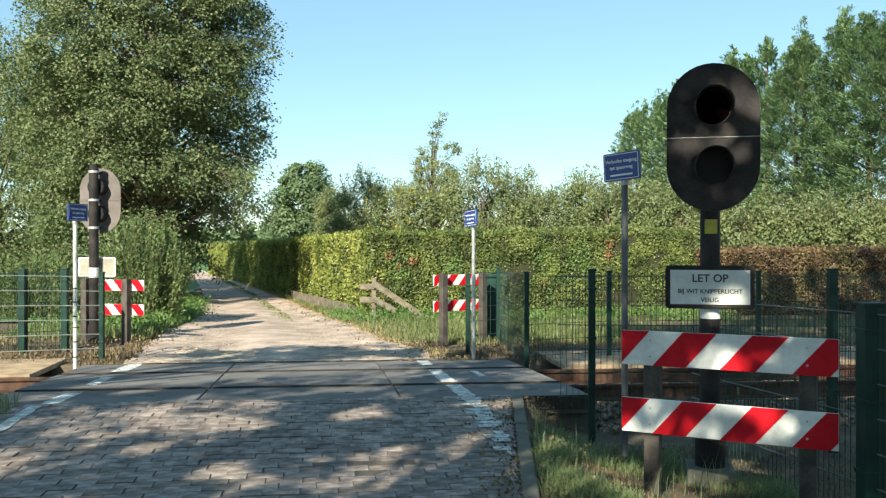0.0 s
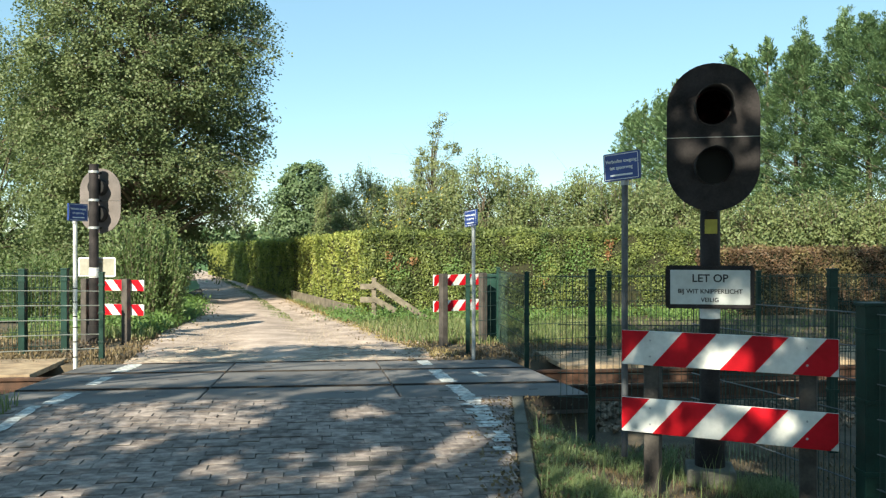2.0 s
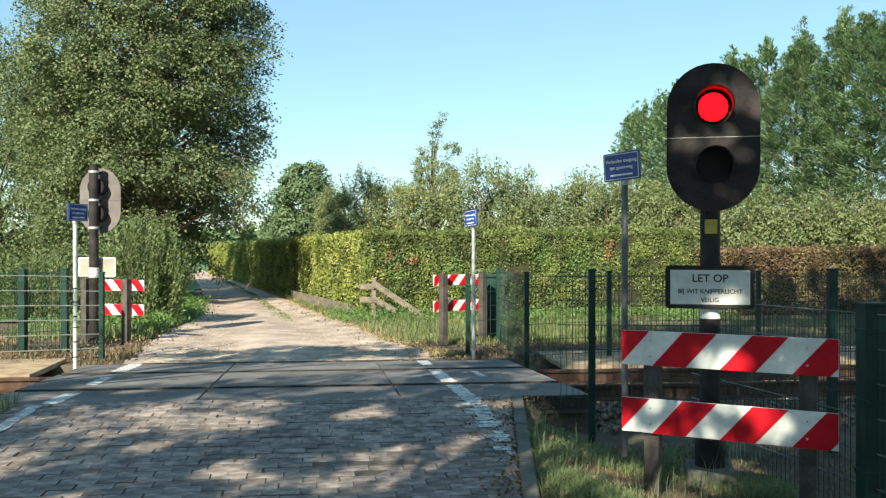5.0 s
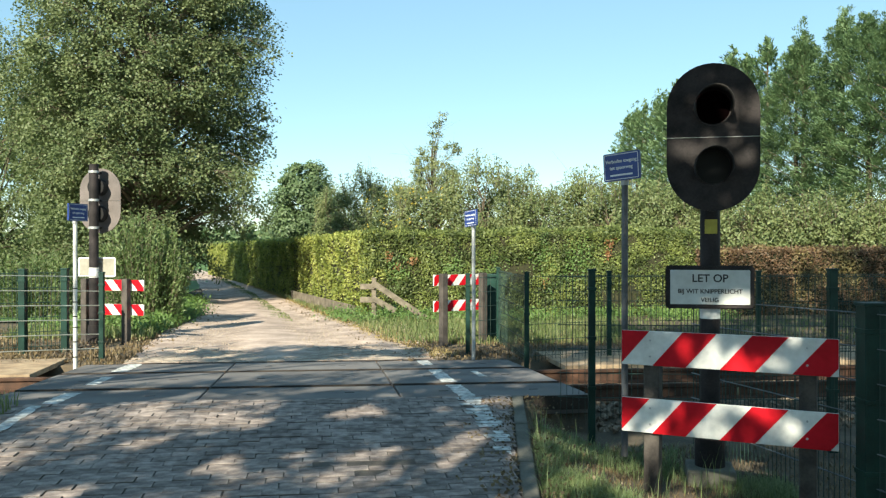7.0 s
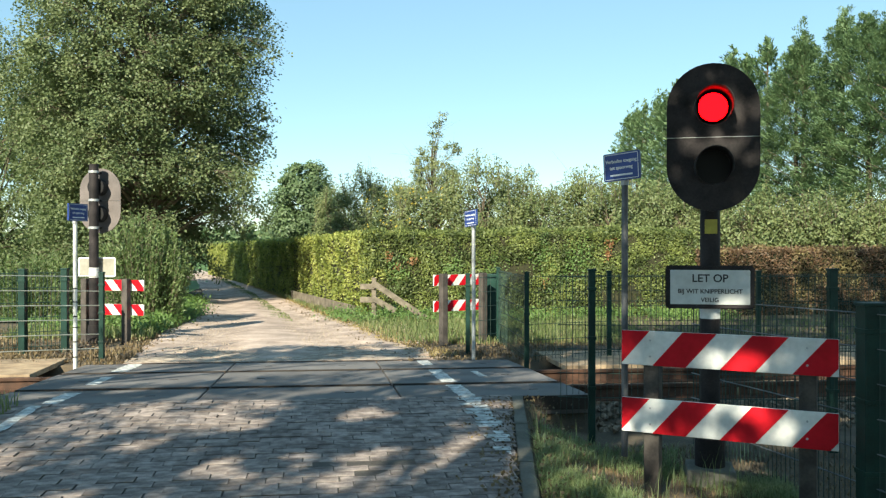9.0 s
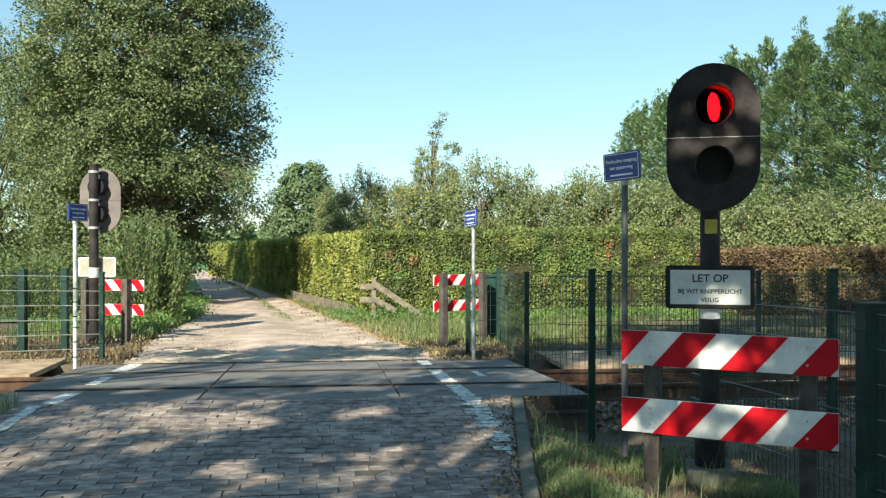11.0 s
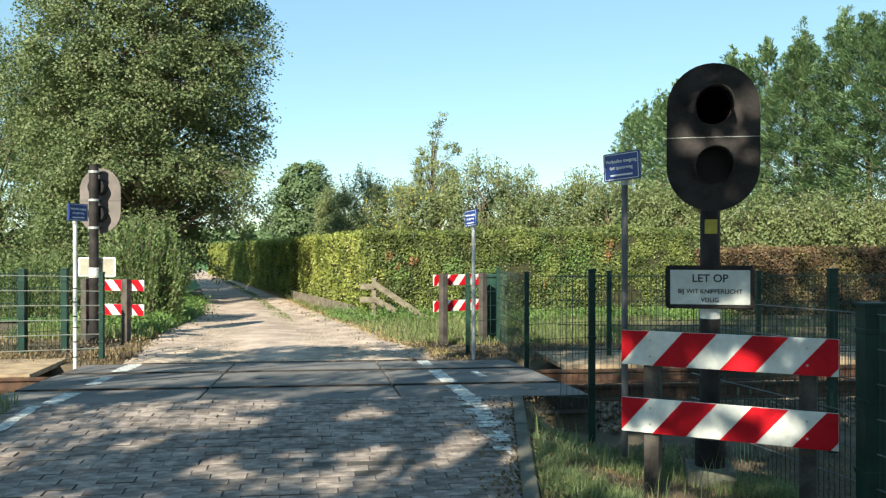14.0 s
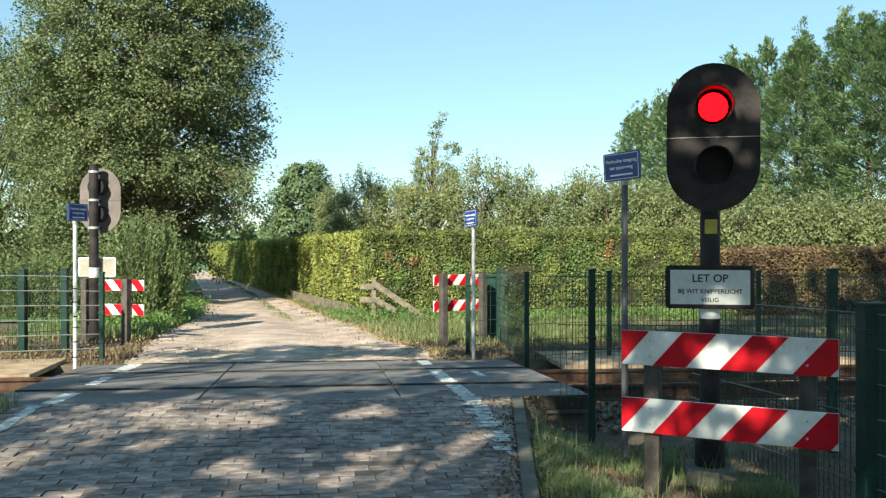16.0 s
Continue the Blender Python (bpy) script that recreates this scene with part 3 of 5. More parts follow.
def broadleaf_tree(base, seed, label):
    """A tall tree whose boughs end in layered, drooping sprays of leaves, with dark hollows between them."""
    rg = np.random.default_rng(seed)
    t = thing("broadleaf_tree", Matrix.Translation(base), label, "tree")
    pts = [Vector((0.06 * math.sin(i * 1.7), 0.05 * math.cos(i * 2.1), -0.1 + 9.8 * i / 8)) for i in range(9)]
    bm = bmesh.new()
    for i in range(8):
        rod(bm, pts[i], pts[i + 1], 0.30 * (1 - i / 9), 12, 0.30 * (1 - (i + 1) / 9))
    part("trunk", bm, M_BARK, t, smooth=True)
    # bough ends fill a tall round-topped crown, inner ones smaller
    heads, radii = [], []
    tries = 0
    while len(heads) < 300 and tries < 60000:
        tries += 1
        h = rg.uniform(0.9, 10.9)
        ring_r = 2.85 * (1 - min(1, abs(h - 5.3) / 6.0) ** 4) ** 0.5
        r = rg.uniform(0.25, 1.0) ** 0.5 * rg.uniform(0.92, 1.08)
        ang = rg.random() * 6.283
        c = np.array((math.cos(ang) * ring_r * r, math.sin(ang) * ring_r * r, h))
        skirt = 0.9 if c[0] < 0.8 else 2.5 if c[0] < 1.7 else 3.4 if c[0] < 2.35 else 2.7
        if h < skirt + 0.25 * math.sin(ang * 5):
            continue
        if any(np.linalg.norm((c - q) * (1, 1, 1.35)) < 0.60 for q in heads):
            continue
        heads.append(c)
        radii.append(rg.uniform(0.55, 0.92) * (0.85 if r < 0.75 else 1.0))
    wood = []
    P, D, NR, SZ = [], [], [], []
    for c, r in zip(heads, radii):
        out = c * (1, 1, 0)
        out = out / (np.linalg.norm(out) + 1e-6)
        e = Vector(c)
        k = min(0.95, max(0.15, (c[2] - 0.55 * math.hypot(c[0], c[1])) / 9.8))
        a = pts[min(7, int(k * 8))].lerp(pts[min(8, int(k * 8) + 1)], k * 8 % 1)
        mid = a.lerp(e, 0.55) + Vector((0, 0, 0.10 * (e - a).length))
        wood.append((a, mid, 0.05, 0.03))
        wood.append((mid, e, 0.03, 0.008))
        # twig clusters fan out from the bough and droop at its rim
        for _ in range(13):
            ang, q = rg.random() * 6.283, math.sqrt(rg.random())
            off = np.array((math.cos(ang), math.sin(ang), 0)) * q * r + out * 0.25 * r
            g = c + off
            g[2] += 0.16 * rg.normal() - 0.50 * r * q ** 2
            wood.append((e, g, 0.008, 0.003))
            m = 62
            o = rg.normal(size=(m, 3)) * (0.15, 0.15, 0.09)
            hang = rg.random(m) ** 3 * 0.35 * q
            P.append(g + o - np.stack([0 * hang, 0 * hang, hang], 1))
            D.append(o * (1, 1, 0.4) + off * 0.25 + np.array((0, 0, -0.08)))
            NR.append(np.tile(np.array((0, 0, 0.75)) + out * 0.5 + off * 0.25, (m, 1)))
            SZ.append(np.full(m, 0.080))
    sticks("branchwork", wood, M_TWIG, t)
    spray_mesh("crown", np.concatenate(P), np.concatenate(D), np.concatenate(NR), np.concatenate(SZ), 0.74, L_TREE, t, seed + 1, 0.62)
    return t


broadleaf_tree((-8.2, 24, -0.27), 11, "large leafy tree with a dense green crown beside the lane")
tree("birch_tree", (-13.2, 25.5, -0.27), [((0, 0, 4.2), (2.2, 2.0, 4.0)), ((1.0, 0, 6.4), (1.2, 1.2, 2.0)), ((0.6, -0.6, 1.9), (1.8, 1.2, 1.6))], 190, 210, 0.7, 0.085, L_TREE, "thin-leaved birch with hanging twigs", trunk=0.16, seed=12, droop=1.6, limbs=40, limb_r=0.03)
# added tree behind the large one, placed so its shade falls on the hedge
tree("lane_tree", (-12.8, 31.5, -0.27), [((0, 0, 5), (3.2, 3.0, 3.6)), ((1.4, 0, 3.6), (2, 2, 2.2))], 120, 200, 1.0, 0.18, L_TREE, "added leafy tree behind the large one, placed to shade the hedge", seed=17, trunk=0.2)
tree("round_tree", (-7.4, 46, -0.27), [((0, 0, 3.4), (1.8, 1.7, 2.2)), ((0.1, 0, 5.1), (1.0, 1.0, 1.1)), ((0.9, 0, 2.6), (1.4, 1.5, 1.8)), ((-0.8, 0, 2.2), (1.2, 1.1, 1.5))], 190, 200, 0.6, 0.16, L_DARK, "dark green round-crowned tree behind the hedge", seed=13, trunk=0.2)


def orchard_tree(x, y, w, h, seed, dens=1.0, leaf=0.082):
    t = tree("apple_tree", (x, y, -0.27), [((0, 0, h * 0.55), (w, w * 0.8, h * 0.42)), ((w * 0.4, 0, h * 0.7), (w * 0.5, w * 0.5, h * 0.3)), ((-w * 0.5, 0, h * 0.6), (w * 0.5, w * 0.5, h * 0.3))],
                int(66 * dens), 145, 0.42, leaf, L_ORCH, "loose yellow-green fruit tree behind the hedge", "orchard trees", 0.09, seed, height=h * 0.85, limbs=46, limb_r=0.025, flat=1.0)
    # upright shoots over the crown
    rg = np.random.default_rng(seed + 7)
    pts, out = [], []
    bm = bmesh.new()
    for _ in range(26):
        x0 = rg.uniform(-w, w)
        foot = np.array((x0, rg.uniform(-w, w) * 0.6, h * (0.92 - 0.3 * (x0 / w) ** 2) - 0.35))
        tip = foot + np.array((rg.normal() * 0.16, rg.normal() * 0.16, rg.uniform(0.45, 1.05)))
        rod(bm, foot, tip, 0.010, 4, 0.003)
        k = rg.random(34)
        pts.append(foot + (tip - foot) * k[:, None] + rg.normal(size=(34, 3)) * 0.06)
        out.append(np.tile((0, 0, 1.0), (34, 1)))
    tagged(part("shoot_wood", bm, M_TWIG, t), kind="stuff")
    leaf_mesh("shoot_foliage", np.concatenate(pts), leaf, L_ORCH, t, lean=np.concatenate(out), seed=seed)
    tagged(t.children[-1], kind="stuff")
    return t


for i, (px, d, w, h) in enumerate(((640, 34, 1.1, 4.5), (700, 29, 1.3, 3.9), (775, 28, 1.4, 4.2), (850, 27, 1.1, 4.5), (905, 28, 1.0, 4.1), (965, 27, 1.2, 3.4), (1030, 27, 1.0, 3.8), (1090, 26, 1.2, 3.8),
                                   (1150, 26, 1.2, 3.4), (1330, 24.5, 1.4, 3.0), (1400, 24, 1.2, 2.7), (1475, 24, 1.4, 3.0), (1550, 23.5, 1.2, 2.8), (1620, 23.5, 1.3, 2.8), (1215, 25.5, 1.1, 3.2), (1270, 25, 1.1, 2.9), (600, 38, 1.2, 4.2))):
    orchard_tree((px - 784) / 1530 * d, d, w * random.uniform(0.85, 1.1), h * random.uniform(0.92, 1.04), 100 + i)
# fruit among the leaves
fr_v, fr_f = [], []
rg = np.random.default_rng(91)
for _ in range(60):
    px, d = rg.uniform(640, 790), rg.uniform(26.6, 27.6)
    c = np.array(((px - 784) / 1530 * d, d, rg.uniform(1.7, 3.2)))
    k = len(fr_v)
    for v in ((1, 0, 0), (0, 1, 0), (-1, 0, 0), (0, -1, 0), (0, 0, 1), (0, 0, -1)):
        fr_v.append(tuple(c + np.array(v) * 0.03))
    fr_f += [tuple(k + i for i in q) for q in ((0, 1, 4), (1, 2, 4), (2, 3, 4), (3, 0, 4), (1, 0, 5), (2, 1, 5), (3, 2, 5), (0, 3, 5))]
tagged(raw("fruit", fr_v, fr_f, M_FRUIT), "small yellow apples among the leaves", "fruit", kind="stuff")
tree("slender_tree", (-0.27, 30, -0.27), [((0, 0, 5.0), (0.2, 0.2, 1.15)), ((0, 0, 3.9), (0.85, 0.5, 0.8)), ((-0.55, 0, 4.7), (0.3, 0.3, 0.35)), ((0.6, 0, 5.0), (0.3, 0.3, 0.2)), ((0.25, 0, 6.0), (0.15, 0.15, 0.2))], 120, 40, 0.2, 0.078, L_ORCH,
     "slender upright young tree with sparse twigs", trunk=0.06, seed=31, height=6.0, limbs=60, limb_r=0.018)


def conifer(x, y, h, w, seed, near=False):
    """A tall hedge conifer: flat fans of scaly sprays that lean out and up from the stem, a thin leader on top."""
    rg = np.random.default_rng(seed)
    t = thing("conifer", Matrix.Translation((x, y, -0.3)), "tall dense green conifer in a row", "tree", "conifer row")
    part("trunk", rod(bmesh.new(), (0, 0, -0.1), (0, 0, h * 0.97), 0.16, 8, 0.02), M_BARK, t)
    k, per = (440, 94) if near else (260, 26)
    hh = rg.random(k) ** 0.8
    ang = rg.random(k) * 2 * math.pi
    rad = w * (1 - hh ** 3.4) ** 0.8 * rg.uniform(0.72, 1.10, k) + 0.08
    tip = np.stack([np.cos(ang) * rad, np.sin(ang) * rad, hh * h * 0.95 + 0.3], 1)
    tip[:, 2] += np.minimum(rg.exponential(0.16, k), 0.7) * hh
    rise = 0.30 + 0.9 * hh ** 2 + rg.normal(size=k) * 0.15
    a = np.stack([np.cos(ang), np.sin(ang), rise], 1)
    a /= np.linalg.norm(a, axis=1)[:, None]
    b = np.stack([-np.sin(ang), np.cos(ang), rg.normal(size=k) * 0.35], 1)
    c = np.cross(a, b)
    length = rg.uniform(0.50, 0.95, k)
    own = np.repeat(np.arange(k), per)
    u = rg.random(len(own)) ** 0.75
    v = rg.uniform(-1, 1, len(own))
    side = v * (0.36 * (1 - u) ** 0.8 + 0.03) * length[own]
    p = tip[own] - a[own] * ((1 - u) * length[own])[:, None] + b[own] * side[:, None] + c[own] * (rg.normal(size=len(own)) * 0.05 - 0.35 * side ** 2)[:, None]
    p[:, 2] -= 0.12 * u ** 3 * length[own]
    d = a[own] + b[own] * (v * 0.75)[:, None]
    nrm = c[own] * np.sign(c[own][:, 2:3] + 1e-9) + a[own] * 1.1
    # the leader
    m = 120 if near else 40
    q = rg.random(m)
    lead = np.stack([rg.normal(size=m) * 0.22 * (1.05 - q), rg.normal(size=m) * 0.22 * (1.05 - q), h * 0.90 + q * 0.09 * h], 1)
    ld = np.stack([lead[:, 0] * 3, lead[:, 1] * 3, np.ones(m)], 1)
    P, D, NR = np.concatenate([p, lead]), np.concatenate([d, ld]), np.concatenate([nrm, rg.normal(size=(m, 3))])
    spray_mesh("crown", P, D, NR, 0.115 if near else 0.22, 0.32, L_CON, t, seed + 3, 0.24, 0.1)
    sticks("branchwork", [((0, 0, tip[i][2] - 0.5 * rad[i] - 0.2), tip[i] - a[i] * 0.2, 0.02, 0.006) for i in range(0, k, 5)], M_TWIG, t)
    return t


for i in range(18):
    conifer(13.1 - 0.10 * i + random.uniform(-.3, .3), 25 + 1.66 * i, 9.0 + 0.07 * i + random.uniform(-0.55, 0.45), 1.85, 200 + i, i < 5)
for i in range(3):
    conifer(14.6 + 1.7 * i, 23.6 - 0.4 * i, 9.0 + random.uniform(-0.4, 0.4), 2.0, 240 + i, i < 1)

# far woods at the edge of the fields, and a maize strip
rg = np.random.default_rng(77)
pw = []
for i in range(420):
    a = rg.uniform(-0.62, 0.62)
    d = rg.uniform(240, 300)
    r = rg.uniform(3, 6.5)
    c = np.array((math.sin(a) * d, math.cos(a) * d, r * 0.7))
    q, _ = ellipsoid_points(rg, c, (r, r, r * rg.uniform(0.7, 1.3)), 46, 0.3)
    pw.append(q)
tagged(leaf_mesh("far_woods", np.concatenate(pw), 1.9, L_DARK, seed=5, ratio=1.1), "hazy distant line of trees beyond the fields", "woods", kind="stuff")
pm = rg.uniform((-60, 95, -0.2), (-16, 104, 1.9), (9000, 3))
tagged(leaf_mesh("maize_strip", pm, 0.5, L_GRASS, seed=6, ratio=0.4, upright=0.6), "pale ripe maize strip beyond the meadow", "crop", kind="stuff")


def bush(name, base, w, h, stems, mat, label, seed, leaf=0.07, per=110):
    """Many upright stems from one root, leafy along their length."""
    rg = np.random.default_rng(seed)
    t = thing(name, Matrix.Translation(base), label, "bush")
    bm = bmesh.new()
    pts, out = [], []
    for _ in range(stems):
        a, r = rg.random() * 6.283, w * math.sqrt(rg.random())
        tip = np.array((math.cos(a) * r, math.sin(a) * r * 0.8, h * (1 - 0.42 * (r / w) ** 2) * rg.uniform(0.82, 1.06)))
        foot = np.array((math.cos(a) * r * 0.55, math.sin(a) * r * 0.45, 0))
        rod(bm, foot, tip, 0.012, 4, 0.003)
        k = rg.random(per) ** 0.8
        q = foot + (tip - foot) * k[:, None] + rg.normal(size=(per, 3)) * 0.085 * (1.1 - k)[:, None]
        pts.append(q)
        out.append(np.tile((tip - foot) / np.linalg.norm(tip - foot) + (math.cos(a) * .4, math.sin(a) * .4, 0), (per, 1)))
    tagged(part("branchwork", bm, M_TWIG, t), kind="stuff")
    p = np.concatenate(pts)
    p[:, 2] = np.maximum(p[:, 2], 0.03)
    leaf_mesh("foliage", p, leaf, mat, t, lean=np.concatenate(out) * 1.3, ratio=0.35, seed=seed)
    return t


bush("willow_bush", (-5.75, 16.6, -0.27), 1.0, 2.15, 190, L_BUSH, "dense upright bush of narrow green leaves at the lane edge", 41, 0.085)
bush("shrub", (-8.6, 18.5, -0.27), 1.4, 1.5, 150, L_BUSH, "low leafy shrub beside the meadow", 42, 0.08)
bush("shrub", (-10.8, 19.5, -0.27), 1.4, 1.6, 150, L_BUSH, "low leafy shrub beside the meadow", 43, 0.08)


# unseen trees beside the road behind the viewer and beside the track, added so their crowns shade the crossing; their
# gaps are cut to let the sun through
GAPS = [(-1.55, 6.4, 0.40), (-1.35, 5.0, 0.26), (-0.5, 5.4, 0.34), (0.3, 5.6, 0.33), (-0.5, 6.7, 0.24), (-1.8, 9.5, 0.45), (-3.0, 8.6, 0.4), (0.95, 5.45, 0.85), (1.2, 4.85, 0.45), (0.72, 6.0, 0.45),
        (2.95, 9.5, 0.22), (3.38, 9.15, 0.24), (2.88, 8.8, 0.20), (3.2, 8.5, 0.22), (2.6, 6.7, 0.30), (2.0, 6.2, 0.34), (1.5, 6.6, 0.27),
        (1.8, 9.7, 0.7), (2.6, 10.7, 0.8), (4.0, 10.4, 0.45), (4.8, 10.9, 0.6)]
SHADE = []
for i, (x, y, z, r, dx, dy) in enumerate((
        (-12.5, -6.6, 7.2, 2.5, 0, 0), (-9.6, -5.6, 7.6, 2.6, 0, 0), (-6.6, -5.4, 7.4, 2.5, 0, 0), (-3.8, -5.2, 7.7, 2.5, 0, 0), (-3.1, -5.9, 7.5, 2.5, 2.1, 0.9), (2.6, -4.4, 7.4, 2.5, -0.6, 0),
        (-11.0, -10.2, 6.6, 2.6, 0, 0), (-7.8, -9.6, 6.9, 2.6, 0, 0), (-4.6, -9.8, 6.5, 2.6, 0, 0), (-2.9, -9.2, 6.8, 2.6, 1.5, 0),
        (-5.8, -3.2, 8.3, 2.2, 0, 0.8), (-3.0, -3.0, 8.5, 2.3, 0, 1.0), (2.5, -2.2, 8.3, 2.3, -2.3, 0.6), (4.4, -0.6, 8.2, 2.4, -1.2, 0.4), (6.2, 3.6, 8.6, 2.6, -2.4, 0.6), (9.8, 2.4, 8.6, 2.8, -2.0, 0.6),
        (-8.4, -5.9, 13.5, 2.6, 0, 0), (-5.6, -4.2, 14.0, 2.6, 0, 0), (-3.0, -4.9, 13.8, 2.6, 0, 0), (-4.6, -1.9, 14.4, 2.6, 1.0, 0.8), (2.9, -3.2, 14.0, 2.6, -3.7, 2.1))):
    # each crown stands where its shade falls on the crossing; trunks keep off the road
    want = x + 0.28 * z
    side = -2.9 - 0.4 * (i % 5) if x < 0 else 2.5 + 0.3 * (i % 3)
    foot = min(want, side) if x < 0 else max(want, side)
    dx += want - foot
    x = foot
    SHADE.append(tree("roadside_tree", (x, y, -0.4), [((dx, dy, z), (r, r, 2.0)), ((dx + 0.6, dy + 0.3, z + 1.2), (r * .6, r * .6, 1.3)), ((dx - 0.4, dy, z - 1.4), (r * .7, r * .7, 1.4))], 62, 125, 0.66, 0.185, L_TREE,
                      "unseen roadside tree with a loose green crown placed for shade", "roadside trees", 0.13, 60 + i, height=z + 1, limbs=10, limb_r=0.03, gaps=GAPS))


# one more unseen tree, added with a flat crown to shade the lane's mouth
SHADE.append(tree("roadside_tree", (-8.2, -0.6, -0.4), [((2.7, 1.5, 8.0), (2.0, 0.55, 0.35)), ((1.0, 0.8, 8.2), (1.2, 0.5, 0.4))], 26, 150, 0.5, 0.17, L_TREE, "unseen roadside tree with a loose green crown placed for shade", "roadside trees", 0.18, 97, height=8.2, limbs=16, gaps=GAPS))


# ---- grass ----
def grass(name, pts, h, mat, label, seed, lean=0.5, width=1.0):
    """Blades: narrow pointed strips that rise and bend."""
    rg = np.random.default_rng(seed)
    k = len(pts)
    hh = h * rg.uniform(0.4, 1.3, k)
    a = rg.random(k) * 6.283
    d = np.stack([np.cos(a), np.sin(a), 0 * a], 1)
    e = np.stack([-np.sin(a), np.cos(a), 0 * a], 1) * (0.004 + 0.006 * rg.random(k))[:, None] * width
    b = rg.uniform(0.1, lean, k)[:, None] * hh[:, None]
    v = np.empty((k, 5, 3))
    up = np.array((0, 0, 1.0))
    v[:, 0], v[:, 1] = pts - e, pts + e
    mid = pts + up * hh[:, None] * 0.6 + d * b * 0.35
    v[:, 2], v[:, 3] = mid + e * 0.7, mid - e * 0.7
    v[:, 4] = pts + up * hh[:, None] * 0.95 + d * b
    f = []
    for i in range(k):
        q = 5 * i
        f.append((q, q + 1, q + 2, q + 3))
        f.append((q + 3, q + 2, q + 4))
    ob = raw(name, v.reshape(-1, 3).tolist(), f, mat)
    return tagged(ob, label, "grass", kind="stuff")


def scatter(k, inside, x0, x1, y0, y1, seed, patch=0.0):
    rg = np.random.default_rng(seed)
    out = []
    while len(out) < k:
        x, y = rg.uniform(x0, x1), rg.uniform(y0, y1)
        if inside(x, y) and (not patch or noise.noise(Vector((x * 1.3, y * 1.3, seed))) > patch - rg.random() * 0.4):
            out.append((x, y, ground_z(x, y) - 0.03))
    return np.array(out)


def lane_x(line, y):
    for (x0, y0), (x1, y1) in zip(line, line[1:]):
        if y0 <= y <= y1:
            return x0 + (x1 - x0) * (y - y0) / (y1 - y0)
    return line[-1][0] if y > line[-1][1] else line[0][0]


def right_verge(x, y):
    s, n = sn(x, y)
    return n < -0.1 and s > road_right(n) + 0.16


HEDGE_X = lambda y: -1.75 + (y - 19.2) * (-11.85 / 30.8)
grass("verge_grass", scatter(19000, right_verge, 0.5, 2.4, 3.6, 6.9, 1, 0.28), 0.085, L_VERGE, "tufts of green grass on the shaded verge", 1, 1.5, 0.3)
grass("verge_grass", scatter(4500, right_verge, 0.6, 4.5, 3.6, 7.2, 2, 0.15), 0.05, L_LITTER, "dry brown grass and litter on the verge", 2, 1.2, 0.35)
grass("verge_moss", scatter(9000, right_verge, 0.5, 3.0, 3.4, 7.1, 13, 0.0), 0.03, L_LITTER, "low brown moss and litter on the verge", 13, 1.5, 0.5)
grass("tall_weeds", scatter(160, right_verge, 0.55, 2.2, 4.2, 6.6, 12, 0.2), 0.26, L_VERGE, "tall thin grass stalks on the verge", 12, 0.5, 0.4)
grass("lane_edge_grass", scatter(14000, lambda x, y: lane_x(LANE_R, y) + 0.1 < x < min(HEDGE_X(y) - 0.05, 3) if y > 19.2 else lane_x(LANE_R, y) + 0.1 < x and y > 13.2, -12, 3.5, 13.2, 36, 3), 0.13, L_GRASS, "rough green grass along the hedge foot", 3)
grass("dry_lane_edge", scatter(7000, lambda x, y: abs(x - lane_x(LANE_R, y) - 0.1) < 0.35, -12, 1, 11.5, 36, 4), 0.07, L_STRAW, "dry yellow grass edging the sandy lane", 4)
grass("hedge_foot_grass", scatter(5200, lambda x, y: y > 13.0 + 0.1 * x, 0.2, 14, 13.0, 19.4, 5), 0.085, L_GRASS, "rough green grass along the hedge foot", 5)
grass("lane_verge_grass", scatter(16000, lambda x, y: lane_x(LANE_L, y) - 2.4 < x < lane_x(LANE_L, y) - 0.05, -9, -3.5, 13.6, 26, 6), 0.20, L_GRASS, "lush green grass at the lane edge", 6)
grass("dry_verge", scatter(7000, lambda x, y: sn(x, y)[0] < -2.3 and sn(x, y)[1] > 3.5, -9, -3.6, 10.4, 15.0, 7, 0.05), 0.07, L_LITTER, "dry brown grass and leaf litter beside the deck", 7)
grass("dry_verge", scatter(5000, lambda x, y: sn(x, y)[0] > 1.4 and sn(x, y)[1] > 3.55, -1.5, 9, 10.6, 14.0, 8, 0.05), 0.06, L_LITTER, "dry brown grass and leaf litter beside the deck", 8)
grass("road_edge_weeds", scatter(1500, lambda x, y: -3.3 < sn(x, y)[0] < -2.3 and -2 < sn(x, y)[1] < 0, -5, -2.6, 5, 7.4, 9), 0.16, L_GRASS, "dark weeds at the road edge", 9)

stones("lane_pebbles", 6000, -2.3, 1.7, 3.5, 12, 0.004, 0.011, M_PEBBLE, 0.012, "pale gravel stones on the sandy lane", 15)
rg = np.random.default_rng(21)
pn = []
for _ in range(260):
    y = rg.uniform(14.2, 24)
    x = lane_x(LANE_L, y) - 0.15 - rg.random() ** 1.5 * 2.0
    c = np.array((x, y, ground_z(x, y) + 0.10))
    pn.append(c + rg.normal(size=(70, 3)) * (0.16, 0.16, 0.09))
tagged(leaf_mesh("nettle_patch", np.concatenate(pn), 0.075, L_NETTLE, seed=22, lean=np.tile((0, 0, 1.0), (260 * 70, 1)), facing=0.6, along=0.0), "lush green nettles at the lane edge", "weeds", kind="stuff")
pl = scatter(5000, lambda x, y: sn(x, y)[1] > 3.5 and (x < lane_x(LANE_L, y) or x > lane_x(LANE_R, y)), -9, 9, 10.6, 16, 33, 0.0)
pl[:, 2] += 0.035
